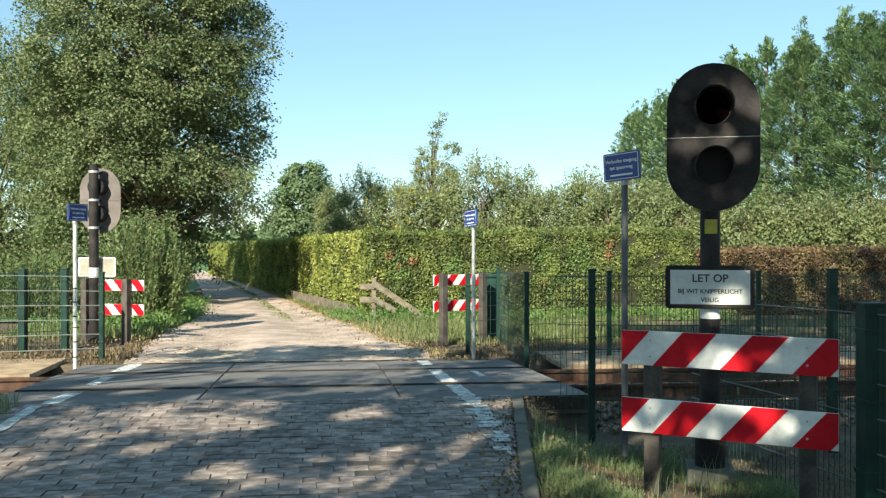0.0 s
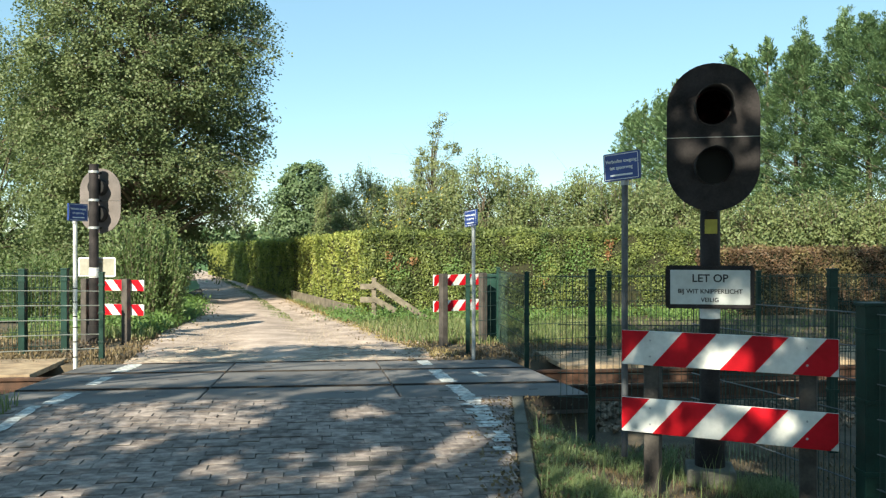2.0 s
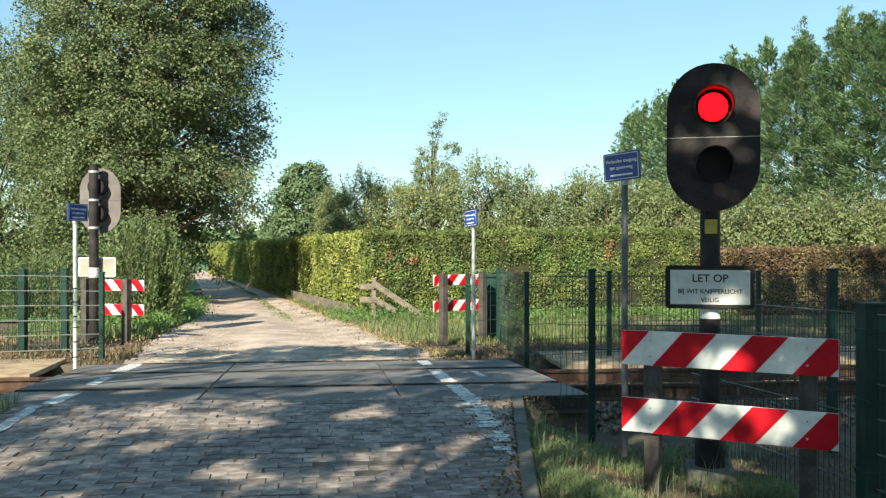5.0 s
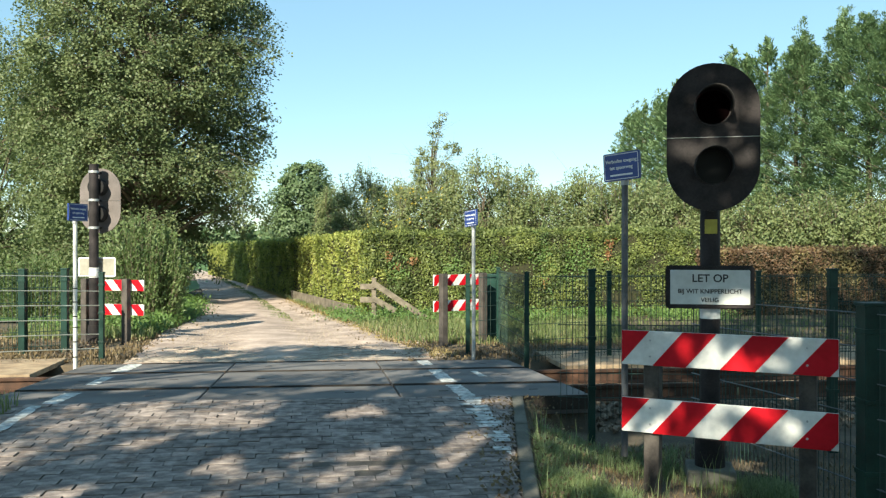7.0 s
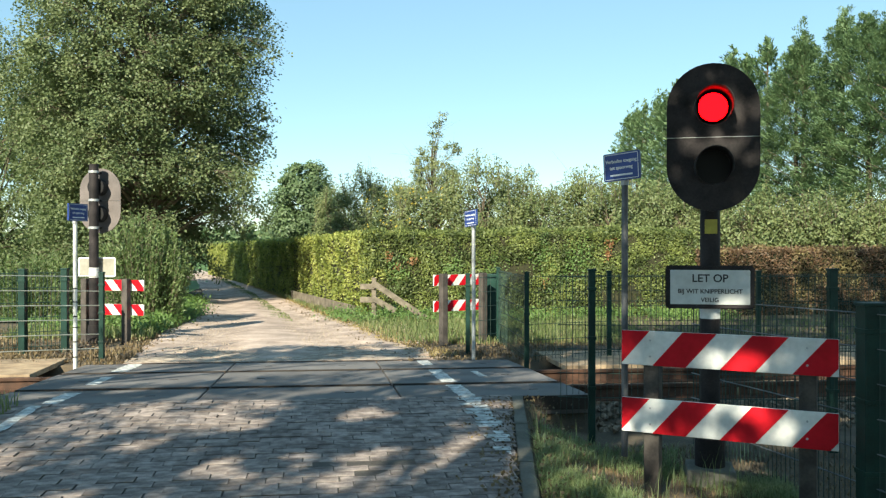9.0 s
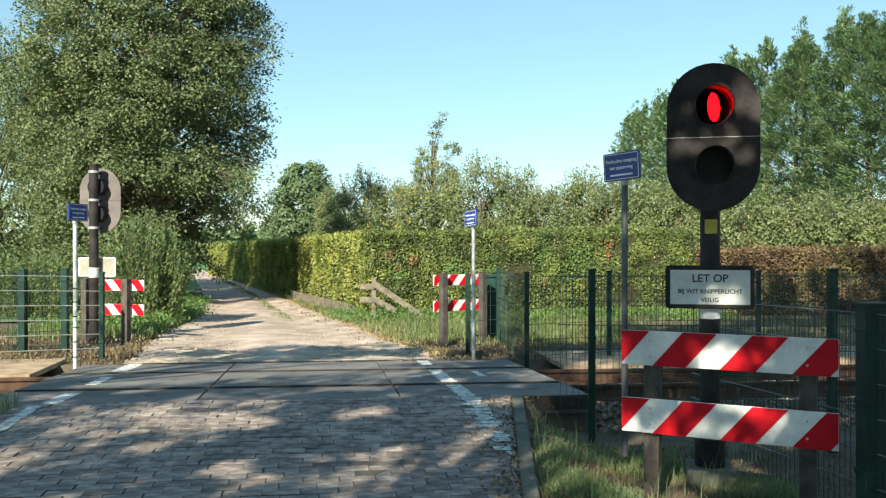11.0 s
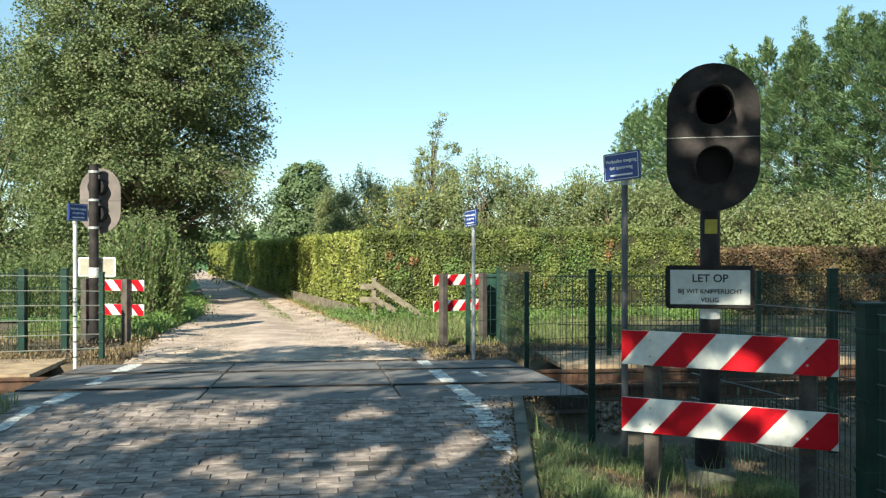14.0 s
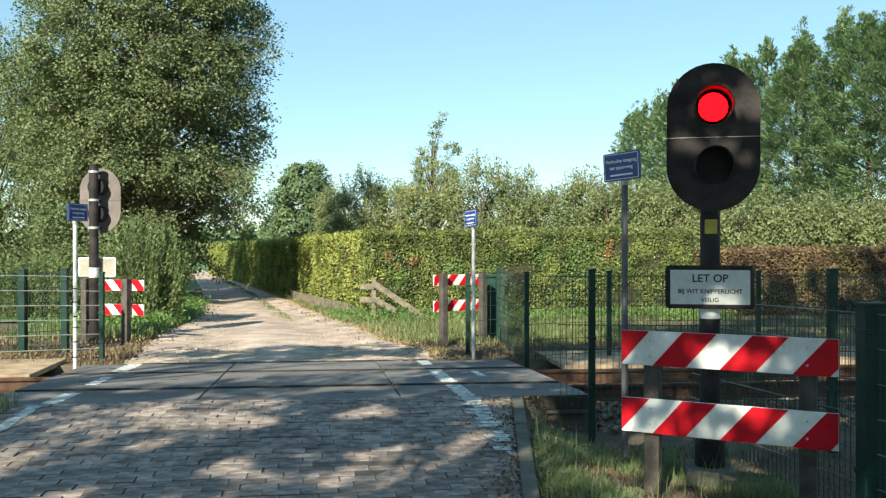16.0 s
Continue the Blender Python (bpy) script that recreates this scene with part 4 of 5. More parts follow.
tagged(leaf_mesh("leaf_litter", pl, 0.05, L_LITTER, seed=23), "brown fallen leaves on the verge", "leaf litter", kind="stuff")
pl = scatter(900, lambda x, y: abs(x - lane_x(LANE_R, y) - 0.0) < 0.5 or abs(x - lane_x(LANE_L, y)) < 0.4, -9, 3, 10.6, 24, 34)
pl[:, 2] += 0.05
tagged(leaf_mesh("leaf_litter", pl, 0.05, L_LITTER, seed=24), "brown fallen leaves at the lane edge", "leaf litter", kind="stuff")
rg = np.random.default_rng(61)
pn = []
for _ in range(170):
    a = rg.uniform(-0.6, 8.2)
    x, y = -1.75 + 0.99 * a, 19.2 + 0.141 * a - 0.1 - rg.random() ** 1.6 * 2.2
    pn.append(np.array((x, y, ground_z(x, y) + 0.08)) + rg.normal(size=(48, 3)) * (0.17, 0.14, 0.08))
tagged(leaf_mesh("ivy_growth", np.concatenate(pn), 0.065, L_NETTLE, seed=62, lean=np.tile((0, -0.3, 1.0), (170 * 48, 1)), facing=0.6, along=0.0), "low ivy and weeds at the hedge foot", "weeds", kind="stuff")
pk = []
for _ in range(900):
    n = rg.uniform(-4.2, -0.1)
    q = road_right(n) + 0.04 - abs(rg.normal()) * 0.16 if rg.random() < 0.6 else road_right(n) + 0.15 + abs(rg.normal()) * 0.15
    x, y = xy(q, n)
    pk.append((x, y, CANT * q * T.y + 0.0353 * n + 0.024))
tagged(leaf_mesh("leaf_litter", np.array(pk), 0.032, L_LITTER, seed=63, upright=0.0), "crumbled brown leaves and dirt along the kerb", "leaf litter", kind="stuff")
grass("lane_middle_grass", scatter(7000, lambda x, y: abs(x - 0.5 * (lane_x(LANE_L, y) + lane_x(LANE_R, y)) - 0.25) < 0.3, -14, -2, 17.5, 42, 35, 0.1), 0.06, L_GRASS, "thin grass strip between the wheel tracks", 35, 0.9, 2.2)

# ---- road furniture ----
def letters(body, size, x, z, y, parent, mat, name="lettering"):
    """One line of lettering, centred, as a thin mesh facing -y."""
    cu = bpy.data.curves.new("lettering", "FONT")
    cu.body, cu.size, cu.align_x, cu.align_y, cu.extrude = body, size, "CENTER", "CENTER", 0.0008
    cu.offset = size * 0.018
    tmp = bpy.data.objects.new("lettering", cu)
    me = bpy.data.meshes.new_from_object(tmp)
    bpy.data.objects.remove(tmp)
    bpy.data.curves.remove(cu)
    me.materials.append(mat)
    ob = new(name, me)
    ob.parent = parent
    ob.matrix_basis = Matrix.Translation((x, y, z)) @ pose(0, 0, 0, 90, 0, 0)
    return ob


def half_board(w, h, upper):
    r = w / 2
    st = h / 2 - r
    pts = []
    for i in range(19):
        a = math.pi * i / 18
        pts.append((r * math.cos(a), (st + r * math.sin(a)) if upper else -(st + r * math.sin(a))))
    g = 0.003 if upper else -0.003
    return pts + [(-r, g), (r, g)]


def ring(bm, r_out, r_in, y0, y1, seg=28, cut=None):
    """A tube along y; cut(angle) gives how far its front is set back (a visor's slant)."""
    loops = []
    for rr, yy in ((r_in, 1), (r_in, 0), (r_out, 0), (r_out, 1)):
        vs = []
        for i in range(seg):
            a = 2 * math.pi * i / seg
            y = y1 if yy else y0 + (cut(a) if cut else 0)
            vs.append(bm.verts.new((rr * math.cos(a), y, rr * math.sin(a))))
        loops.append(vs)
    for q in range(4):
        A, B = loops[q], loops[(q + 1) % 4]
        for i in range(seg):
            j = (i + 1) % seg
            bm.faces.new((A[i], A[j], B[j], B[i]))
    bmesh.ops.recalc_face_normals(bm, faces=bm.faces)
    return bm


def holed_plate(bm, outline, cz, r, y0, y1, seg=36):
    """A plate with a round hole at x 0, height cz."""
    for y in (y0, y1):
        loops = []
        for pts in (outline, [(r * math.cos(2 * math.pi * i / seg), cz + r * math.sin(2 * math.pi * i / seg)) for i in range(seg)]):
            vs = [bm.verts.new((x, y, z)) for x, z in pts]
            loops.append([bm.edges.new((vs[i], vs[(i + 1) % len(vs)])) for i in range(len(vs))])
        bmesh.ops.triangle_fill(bm, edges=loops[0] + loops[1], use_beauty=True)
        if y == y0:
            first = loops
    for la, lb in zip(first, loops):
        for e, g in zip(la, lb):
            bm.faces.new((e.verts[0], e.verts[1], g.verts[1], g.verts[0]))
    bmesh.ops.recalc_face_normals(bm, faces=bm.faces)


def crossing_signal(m, label, pole_h, board_z, w=0.618, h=1.02):
    """A two-lamp crossing signal on a pole, facing -y. Returns the thing and its turning red lamp."""
    t = thing("crossing_signal", m, label, "signal", "crossing signals")
    bm = bmesh.new()
    rod(bm, (0, 0, 0.15), (0, 0, pole_h), 0.069, 24)
    part("pole", bm, M_BLACK, t, smooth=False)
    bm = bmesh.new()
    rod(bm, (0, 0, 0.30), (0, 0, 0.42), 0.088, 24)
    rod(bm, (0, 0, 0.06), (0, 0, 0.30), 0.105, 24)
    part("pole_socket", bm, M_BLACK, t)
    bm = bmesh.new()
    box(bm, 0, 0, -0.05, 0.33, 0.33, 0.30, 0.02)
    part("concrete_foot", bm, M_FOOT, t, "dark weathered concrete foot")
    bm = bmesh.new()
    rod(bm, (0, 0, pole_h), (0, 0, pole_h + 0.015), 0.073, 24)
    part("pole_cap", bm, M_BLACK, t)
    yb = -0.20
    for up in (True, False):
        bm = bmesh.new()
        holed_plate(bm, half_board(w, h, up), 0.206 if up else -0.205, 0.117, yb - 0.006, yb + 0.006)
        ob = part("background_plate", bm, [M_BLACK, M_BOARDBACK], t, "black background plate, dusty grey at the back")
        for f in ob.data.polygons:
            f.material_index = 1 if f.normal.y > 0.9 else 0
        ob.location.z = board_z
    bm = bmesh.new()
    box(bm, 0, yb - 0.004, 0, w * 0.995, 0.006, 0.003)
    seam = part("joint_strip", bm, M_GALV, t, "thin pale metal joint strip")
    seam.location.z = board_z
    lamp = None
    for k, dz in enumerate((0.206, -0.205)):
        bm = bmesh.new()
        cut = lambda a: 0.05 * (1 - math.sin(a)) if math.sin(a) > -0.25 else 0.198 * min(1, -math.sin(a) * 1.25)
        ring(bm, 0.128, 0.124, yb - 0.21, yb - 0.006, 36, cut)
        v = part("visor", bm, M_VISOR, t, smooth=True)
        v.location.z = board_z + dz
        bm = bmesh.new()
        ring(bm, 0.130, 0.124, yb + 0.006, yb + 0.14, 28)
        rod(bm, (0, yb + 0.138, 0), (0, yb + 0.152, 0), 0.130, 28)
        hsg = part("lamp_housing", bm, M_HOLE, t)
        hsg.location.z = board_z + dz
        bm = bmesh.new()
        r = bmesh.ops.create_cone(bm, cap_ends=True, segments=36, radius1=0.116, radius2=0.116, depth=0.012, matrix=Matrix.Rotation(math.pi / 2, 4, "X"))
        if k == 0:
            cap = [f for f in bm.faces if len(f.verts) > 4 and f.calc_center_median().y < 0]
            inner = bmesh.ops.inset_region(bm, faces=cap, thickness=0.018)
            for f in cap:
                f.material_index = 1
        ob = part("red_lamp" if k == 0 else "white_lamp", bm, [M_DARKRED, M_GLOW] if k == 0 else [M_DARKLENS], t,
                  "round red flashing lamp" if k == 0 else "round unlit clear lamp")
        ob.location = (0, yb, board_z + dz)
        if k == 0:
            lamp = ob
    for z in (board_z + 0.43, board_z + 0.0, board_z - 0.42):
        bm = bmesh.new()
        ring(bm, 0.077, 0.069, -0.018, 0.018, 24)
        c = part("clamp", bm, M_GALV, t)
        c.matrix_basis = Matrix.Translation((0, 0, z)) @ Matrix.Rotation(math.pi / 2, 4, "X")
        bm = bmesh.new()
        box(bm, 0, -0.128, 0, 0.05, 0.128, 0.03)
        c = part("bracket", bm, M_BLACK, t)
        c.location.z = z
    for k in range(8):
        a = math.pi * (k + 0.5) / 4
        b = part("bolt", rod(bmesh.new(), (0, yb - 0.011, 0), (0, yb - 0.004, 0), 0.006, 8), M_BLACK, t)
        b.location = (w * 0.44 * math.cos(a), 0, board_z + w * 0.44 * math.sin(a) + (0.17 if math.sin(a) > 0 else -0.17))
    bm = bmesh.new()
    ring(bm, 0.0705, 0.069, -0.075, 0.075, 28)
    c = part("reflective_band", bm, M_WHITE, t, "pale band round the pole")
    c.matrix_basis = Matrix.Translation((0, 0, 1.30 - 0.08)) @ Matrix.Rotation(math.pi / 2, 4, "X")
    return t, lamp


def crossing_sign(m, label, text=True):
    """A framed flat notice, facing -y."""
    t = thing("warning_sign", m, label, "sign", "notices on the signals")
    bm = bmesh.new()
    prism(bm, rounded(0.585, 0.288, 0.022), -0.012, 0.004)
    part("plate", bm, M_BLACK if text else M_WHITE, t)
    bm = bmesh.new()
    prism(bm, rounded(0.535, 0.240, 0.006), -0.0165, -0.0125)
    part("face", bm, M_SIGNGREY, t, "pale grey notice face")
    bm = bmesh.new()
    prism(bm, rounded(0.600, 0.302, 0.026), 0.004, 0.010)
    part("rim", bm, M_BLACK if text else M_WHITE, t)
    for z in (-0.08, 0.08):
        bm = bmesh.new()
        box(bm, 0, 0.022, z, 0.16, 0.022, 0.03, 0.003)
        part("clamp", bm, M_GALV, t)
    if not text:
        part("back_panel", prism(bmesh.new(), rounded(0.555, 0.258, 0.012), 0.0102, 0.0125), M_SIGNBACK, t, "dull beige back of the notice")
    if text:
        letters("LET OP", 0.076, 0, 0.060, -0.0178, t, M_INK)
        letters("BIJ WIT KNIPPERLICHT", 0.043, 0, -0.030, -0.0178, t, M_INK)
        letters("VEILIG", 0.043, 0, -0.090, -0.0178, t, M_INK)
    return t


def trespass_sign(m, height, label, pole_mat, turn, w=0.33, h=0.205, tilt=0):
    """A small blue notice on a thin pole."""
    t = thing("trespass_sign", m, label, "sign", "blue notices")
    bm = bmesh.new()
    rod(bm, (0, 0, -0.1), (0, 0, height), 0.024, 16)
    part("pole", bm, pole_mat, t)
    bm = bmesh.new()
    prism(bm, rounded(w, h, 0.012), -0.046, -0.026)
    board = part("board", bm, M_BLUE, t)
    board.matrix_basis = Matrix.Translation((0, 0, height + h * 0.42)) @ pose(0, 0, 0, 0, tilt, turn)
    bm = bmesh.new()
    prism(bm, rounded(w - 0.018, h - 0.018, 0.008), -0.0468, -0.0462)
    part("border", bm, M_WHITE, board, "white border line")
    bm = bmesh.new()
    prism(bm, rounded(w - 0.028, h - 0.028, 0.006), -0.0476, -0.0469)
    part("field", bm, M_BLUE, board)
    letters("Verboden toegang", 0.036, 0, 0.040, -0.0482, board, M_WHITE)
    letters("tot spoorweg", 0.036, 0, -0.008, -0.0482, board, M_WHITE)
    bm = bmesh.new()
    box(bm, 0, -0.048, -0.062, w * 0.62, 0.001, 0.012)
    part("small_print", bm, M_WHITE, board)
    bm = bmesh.new()
    ring(bm, 0.030, 0.024, -0.02, 0.02, 16)
    c = part("clamp", bm, M_GALV, t)
    c.matrix_basis = Matrix.Translation((0, 0, height - 0.03)) @ Matrix.Rotation(math.pi / 2, 4, "X")
    return t


def striped_barrier(a, b, tops, hb, bottom, label, posts, lead, stripes=7, over=0.02, flip=1, post_side=1):
    """Two boards with slanting red and white fields before two wooden posts. a, b: board ends (x, y); posts: places along the board."""
    a, b = Vector((*a, 0)), Vector((*b, 0))
    length = (b - a).length
    ang = math.atan2(b.y - a.y, b.x - a.x)
    t = thing("striped_barrier", Matrix.Translation((a.x, a.y, bottom)) @ Matrix.Rotation(ang, 4, "Z"), label, "barrier", "striped barriers")
    for zt in tops:
        z0, z1 = zt - hb - bottom, zt - bottom
        bm = bmesh.new()
        box(bm, length / 2, 0.013, (z0 + z1) / 2, length, 0.022, hb, 0.004)
        board = part("board", bm, M_WHITE, t)
        # red fields, each a slanting sheet cut to the board
        step = length / stripes * 2
        sl = hb * 0.86
        k = 0
        for i in range(-2, int(stripes) + 2):
            x0 = lead + i * step
            poly = [(x0, z0), (x0 + step / 2, z0), (x0 + step / 2 + sl * flip, z1), (x0 + sl * flip, z1)]
            poly = clip_x(clip_x(poly, 0.002, 1), length - 0.002, -1)
            if len(poly) < 3:
                continue
            bm = bmesh.new()
            prism(bm, poly, -0.0006, 0.0016)
            part("red_field", bm, M_RED, board)
    for x in posts:
        bm = bmesh.new()
        top = tops[0] - bottom - 0.012 + over
        box(bm, x, 0.078 if post_side > 0 else -0.06, top / 2 - 0.1, 0.10, 0.10, top + 0.2, 0.008)
        part("post", bm, M_POSTWOOD, t, "weathered dark wooden post")
        for zt in tops:
            for dz in (0.06, hb - 0.06):
                part("bolt", rod(bmesh.new(), (x, -0.006, zt - dz - bottom), (x, 0.004, zt - dz - bottom), 0.007, 8), M_GALV, t)
    return t


def clip_x(poly, x, sign):
    out = []
    for i in range(len(poly)):
        p, q = poly[i], poly[(i + 1) % len(poly)]
        ip, iq = (p[0] - x) * sign >= 0, (q[0] - x) * sign >= 0
        if ip:
            out.append(p)
        if ip != iq:
            u = (x - p[0]) / (q[0] - p[0])
            out.append((x, p[1] + (q[1] - p[1]) * u))
    return out


def mesh_fence(pts, label, z_top, height, posts=None, thick=None, pitch=0.05, row=0.2, wire=0.0028, post_mat=None, wire_mat=None, rows_mat=None, caps=True):
    """A welded-wire fence along corner points (x, y); a post at each one unless posts says otherwise. Each bay is a panel of wires."""
    x0, y0 = pts[0]
    t = thing("wire_fence", Matrix.Translation((x0, y0, z_top[0] - height)), label, "fence", "wire fences")
    org = Vector((x0, y0, z_top[0] - height))
    for i, (x, y) in enumerate(pts):
        if posts is not None and i not in posts:
            continue
        o = Vector((x, y, z_top[i])) - org
        bm = bmesh.new()
        r = thick[i] if thick else 0.03
        box(bm, o.x, o.y, o.z - height / 2 - 0.15 + 0.015, r * 2, r * 2, height + 0.33, 0.006)
        post = part("post", bm, post_mat or M_GREEN, t)
        for zc in (0.12, height * 0.42, height * 0.75):
            part("clamp", box(bmesh.new(), o.x, o.y, o.z - zc, r * 2 + 0.012, r * 2 + 0.012, 0.03, 0.004), post_mat or M_GREEN, post)
        bm = bmesh.new()
        box(bm, o.x, o.y, o.z + 0.035, r * 2.3, r * 2.3, 0.02, 0.004)
        part("post_cap", bm, post_mat or M_GREEN, post)
    for i in range(len(pts) - 1):
        a = Vector((*pts[i], z_top[i])) - org
        b = Vector((*pts[i + 1], z_top[i + 1])) - org
        l = (b - a).length
        d = (b - a) / l
        side = Vector((d.y, -d.x, 0)).normalized() * wire * 1.8
        first = None
        for k in range(int(l / pitch)):
            if first is None:
                first = part("upright_wire", rod(bmesh.new(), (0, 0, 0), (0, 0, -height + 0.05), wire, 5), wire_mat or M_WIRE, t)
                ob = first
            else:
                ob = new("upright_wire", first.data)
                ob.parent = t
            ob.location = a + d * (pitch * (k + 0.5))
        first = None
        zz = 0.02
        while zz < height - 0.03:
            for sgn in (1, -1):
                if first is None:
                    first = part("cross_wire", rod(bmesh.new(), (0, 0, 0), b - a, wire * 1.25, 5), rows_mat or wire_mat or M_WIRE, t)
                    ob = first
                else:
                    ob = new("cross_wire", first.data)
                    ob.parent = t
                ob.location = a - Vector((0, 0, zz)) + side * sgn
            zz += row
    return t


def at(bearing, d):
    """The x of a point at distance d on a sight line; 784 is straight ahead."""
    return (bearing - 784) / 1530 * d


NEAR, RED_LAMP = crossing_signal(Matrix.Translation((1.90, 6.15, -0.366)) @ pose(0, 0, 0, 0, 0, -12), "black oval two-lamp crossing signal, red lamp flashing, on a dark pole", 2.87, 2.042 + 0.366)
crossing_sign(Matrix.Translation((1.865, 6.045, 1.005)) @ pose(0, 0, 0, 0, 0, -12), "black-framed grey notice with warning text on the signal pole")
st = link("sticker", box(bmesh.new(), 0, 0, 0, 0.085, 0.002, 0.10), M_YELLOW, NEAR, "faded yellow sticker")
st.matrix_basis = Matrix.Translation((0.0, -0.070, 1.43 + 0.366))
FAR, FAR_LAMP = crossing_signal(Matrix.Translation((-5.31, 13.15, -0.32)) @ pose(0, 0, 0, 0, 0, 174), "crossing signal seen from behind with grey-brown board on a dark pole", 2.85, 2.00 + 0.32, 0.66, 1.0)
crossing_sign(Matrix.Translation((-5.30, 13.25, 0.98)) @ pose(0, 0, 0, 0, 0, 174), "white notice seen from behind on the signal pole", False)
trespass_sign(Matrix.Translation((1.335, 6.35, -0.15)), 1.94, "blue no-trespassing notice on a dark steel pole", M_DARKSTEEL, -46, w=0.31, tilt=-3)
trespass_sign(Matrix.Translation((at(838, 11.1), 11.1, -0.12)), 1.69, "blue no-trespassing notice on a galvanised pole", M_GALV, -65, tilt=-3)
ws = trespass_sign(Matrix.Translation((at(133, 10.2), 10.2, -0.13)), 1.74, "blue no-trespassing notice on a white pole", M_SIGNGREY, 74)
for z in (0.93, 0.77, 0.60, 0.47, 0.30, 0.12):
    tie = part("cable_tie", ring(bmesh.new(), 0.0275, 0.0235, -0.006, 0.006, 12), M_BLACK, ws, "dark cable tie")
    tie.matrix_basis = Matrix.Translation((0, 0, z)) @ Matrix.Rotation(math.pi / 2, 4, "X")
striped_barrier((1.186, 5.74), (2.355, 5.14), (0.735, 0.292), 0.225, -0.36, "red and white striped boards on wooden posts beside the signal", (0.19, 1.14), 0.204, 6.18, -0.03)
striped_barrier((at(768, 12.9), 12.9), (at(858, 13.5), 13.5), (0.87, 0.48), 0.165, -0.2, "red and white striped boards on wooden posts by the fence", (0.13, 0.90), -0.1, 7, 0.03, post_side=-1)
striped_barrier((at(150, 13.3), 13.3), (at(254, 13.0), 13.0), (0.79, 0.42), 0.165, -0.25, "red and white striped boards on wooden posts by the far signal", (0.06, 0.79), 0.05, 7, 0.03, flip=-1, post_side=-1)

FENCE_GREEN = "green welded-wire fence with steel posts beside the track"
mesh_fence([(at(987, 7.2), 7.2), (1.23, 7.15), (at(1473, 6.95), 6.95), (5.6, 6.6)], FENCE_GREEN, [1.06, 1.06, 1.07, 1.07], 1.25, (1, 2), thick=(0.03, 0.028, 0.034, 0.03))
mesh_fence([(2.03, 7.05), (2.475, 5.0), (2.80, 3.5)], "green wire fence with a stout steel corner post by the verge", [0.88, 0.92, 0.92], 1.25, (1,), thick=(0.03, 0.06, 0.03), rows_mat=M_WIREDULL)
mesh_fence([(at(932, 10.9), 10.9), (at(1078, 11.4), 11.4), (at(1342, 11.6), 11.6), (at(1610, 11.9), 11.9), (9.0, 12.6)], FENCE_GREEN, [0.93] * 5, 1.15)
mesh_fence([(at(932, 10.9), 10.9), (at(882, 13.4), 13.4)], FENCE_GREEN, [0.93, 0.93], 1.15, (1,), pitch=0.05)
mesh_fence([(at(828, 11.9), 11.9), (at(880, 12.3), 12.3)], FENCE_GREEN, [0.88, 0.88], 1.05, (0,), pitch=0.1)
mesh_fence([(at(180, 10.9), 10.9), (at(60, 10.4), 10.4), (at(-160, 9.6), 9.6)], "green fence with bare pale cross wires beside the track", [0.93, 0.96, 1.0], 1.12, (0, 2), pitch=5.0, rows_mat=M_WIREBARE, wire=0.0045, row=0.18)
mesh_fence([(at(115, 12.0), 12.0), (at(40, 11.7), 11.7), (at(-200, 11), 11)], FENCE_GREEN, [0.95] * 3, 1.15, (0, 1), thick=(0.045, 0.045, 0.045), wire=0.0042)

# solid box with a lid and door, standing in for a box post and mesh
standin = thing("green_cabinet", Matrix.Translation((at(866, 13.9), 13.9, -0.25)), "green metal box behind the striped boards, for a post and mesh", "cabinet")
part("body", box(bmesh.new(), 0, 0, 0.53, 0.30, 0.25, 1.06, 0.01), M_GREEN, standin)
part("lid", box(bmesh.new(), 0, 0, 1.08, 0.36, 0.31, 0.05, 0.012), M_GREEN, standin)
part("door", box(bmesh.new(), -0.02, -0.130, 0.55, 0.24, 0.012, 0.92, 0.004), M_GREEN, standin)


def plank_deck(s0, s1, n0, n1, z, label, k):
    x, y = xy((s0 + s1) / 2, (n0 + n1) / 2)
    t = thing("timber_deck", Matrix.Translation((x, y, z)) @ Matrix.Rotation(TURN, 4, "Z"), label, "deck", "timber decks")
    w = (n1 - n0) / k
    for i in range(k):
        part("plank", box(bmesh.new(), 0, -(n1 - n0) / 2 + w * (i + 0.5), -0.03, s1 - s0, w - 0.008, 0.06, 0.006), M_PLANK, t)
    for u in (-0.4, 0.4):
        part("bearer", box(bmesh.new(), u * (s1 - s0), 0, -0.16, 0.15, n1 - n0, 0.2, 0.01), M_WOOD, t)
    return t


plank_deck(-6.4, -3.05, 2.6, 4.0, -0.10, "sun-bleached plank deck beside the rails", 6)
plank_deck(3.0, 8.5, 2.75, 4.2, -0.14, "weathered plank deck beside the rails", 6)

gate = thing("broken_rail_fence", Matrix.Translation((at(662, 18.4), 18.4, -0.27)), "old grey wooden rail fence with a fallen slanting rail", "fence")
part("post", box(bmesh.new(), 0, 0, 0.42, 0.10, 0.10, 0.98, 0.01), M_WOOD, gate)
for z in (0.72, 0.44):
    part("rail", box(bmesh.new(), -0.12, -0.06, z, 0.34, 0.035, 0.12, 0.006), M_WOOD, gate)
for (z0, z1, x1) in ((0.80, 0.05, 1.12), (0.48, 0.22, 0.45)):
    bm = bmesh.new()
    a, b = Vector((0, -0.10, z0)), Vector((x1, -0.30, z1))
    box(bm, 0, 0, 0, (b - a).length, 0.035, 0.12, 0.006, Matrix.Translation((a + b) / 2) @ Matrix.Rotation(-math.atan2(z0 - z1, x1), 4, "Y").inverted())
    part("fallen_rail", bm, M_WOOD, gate)
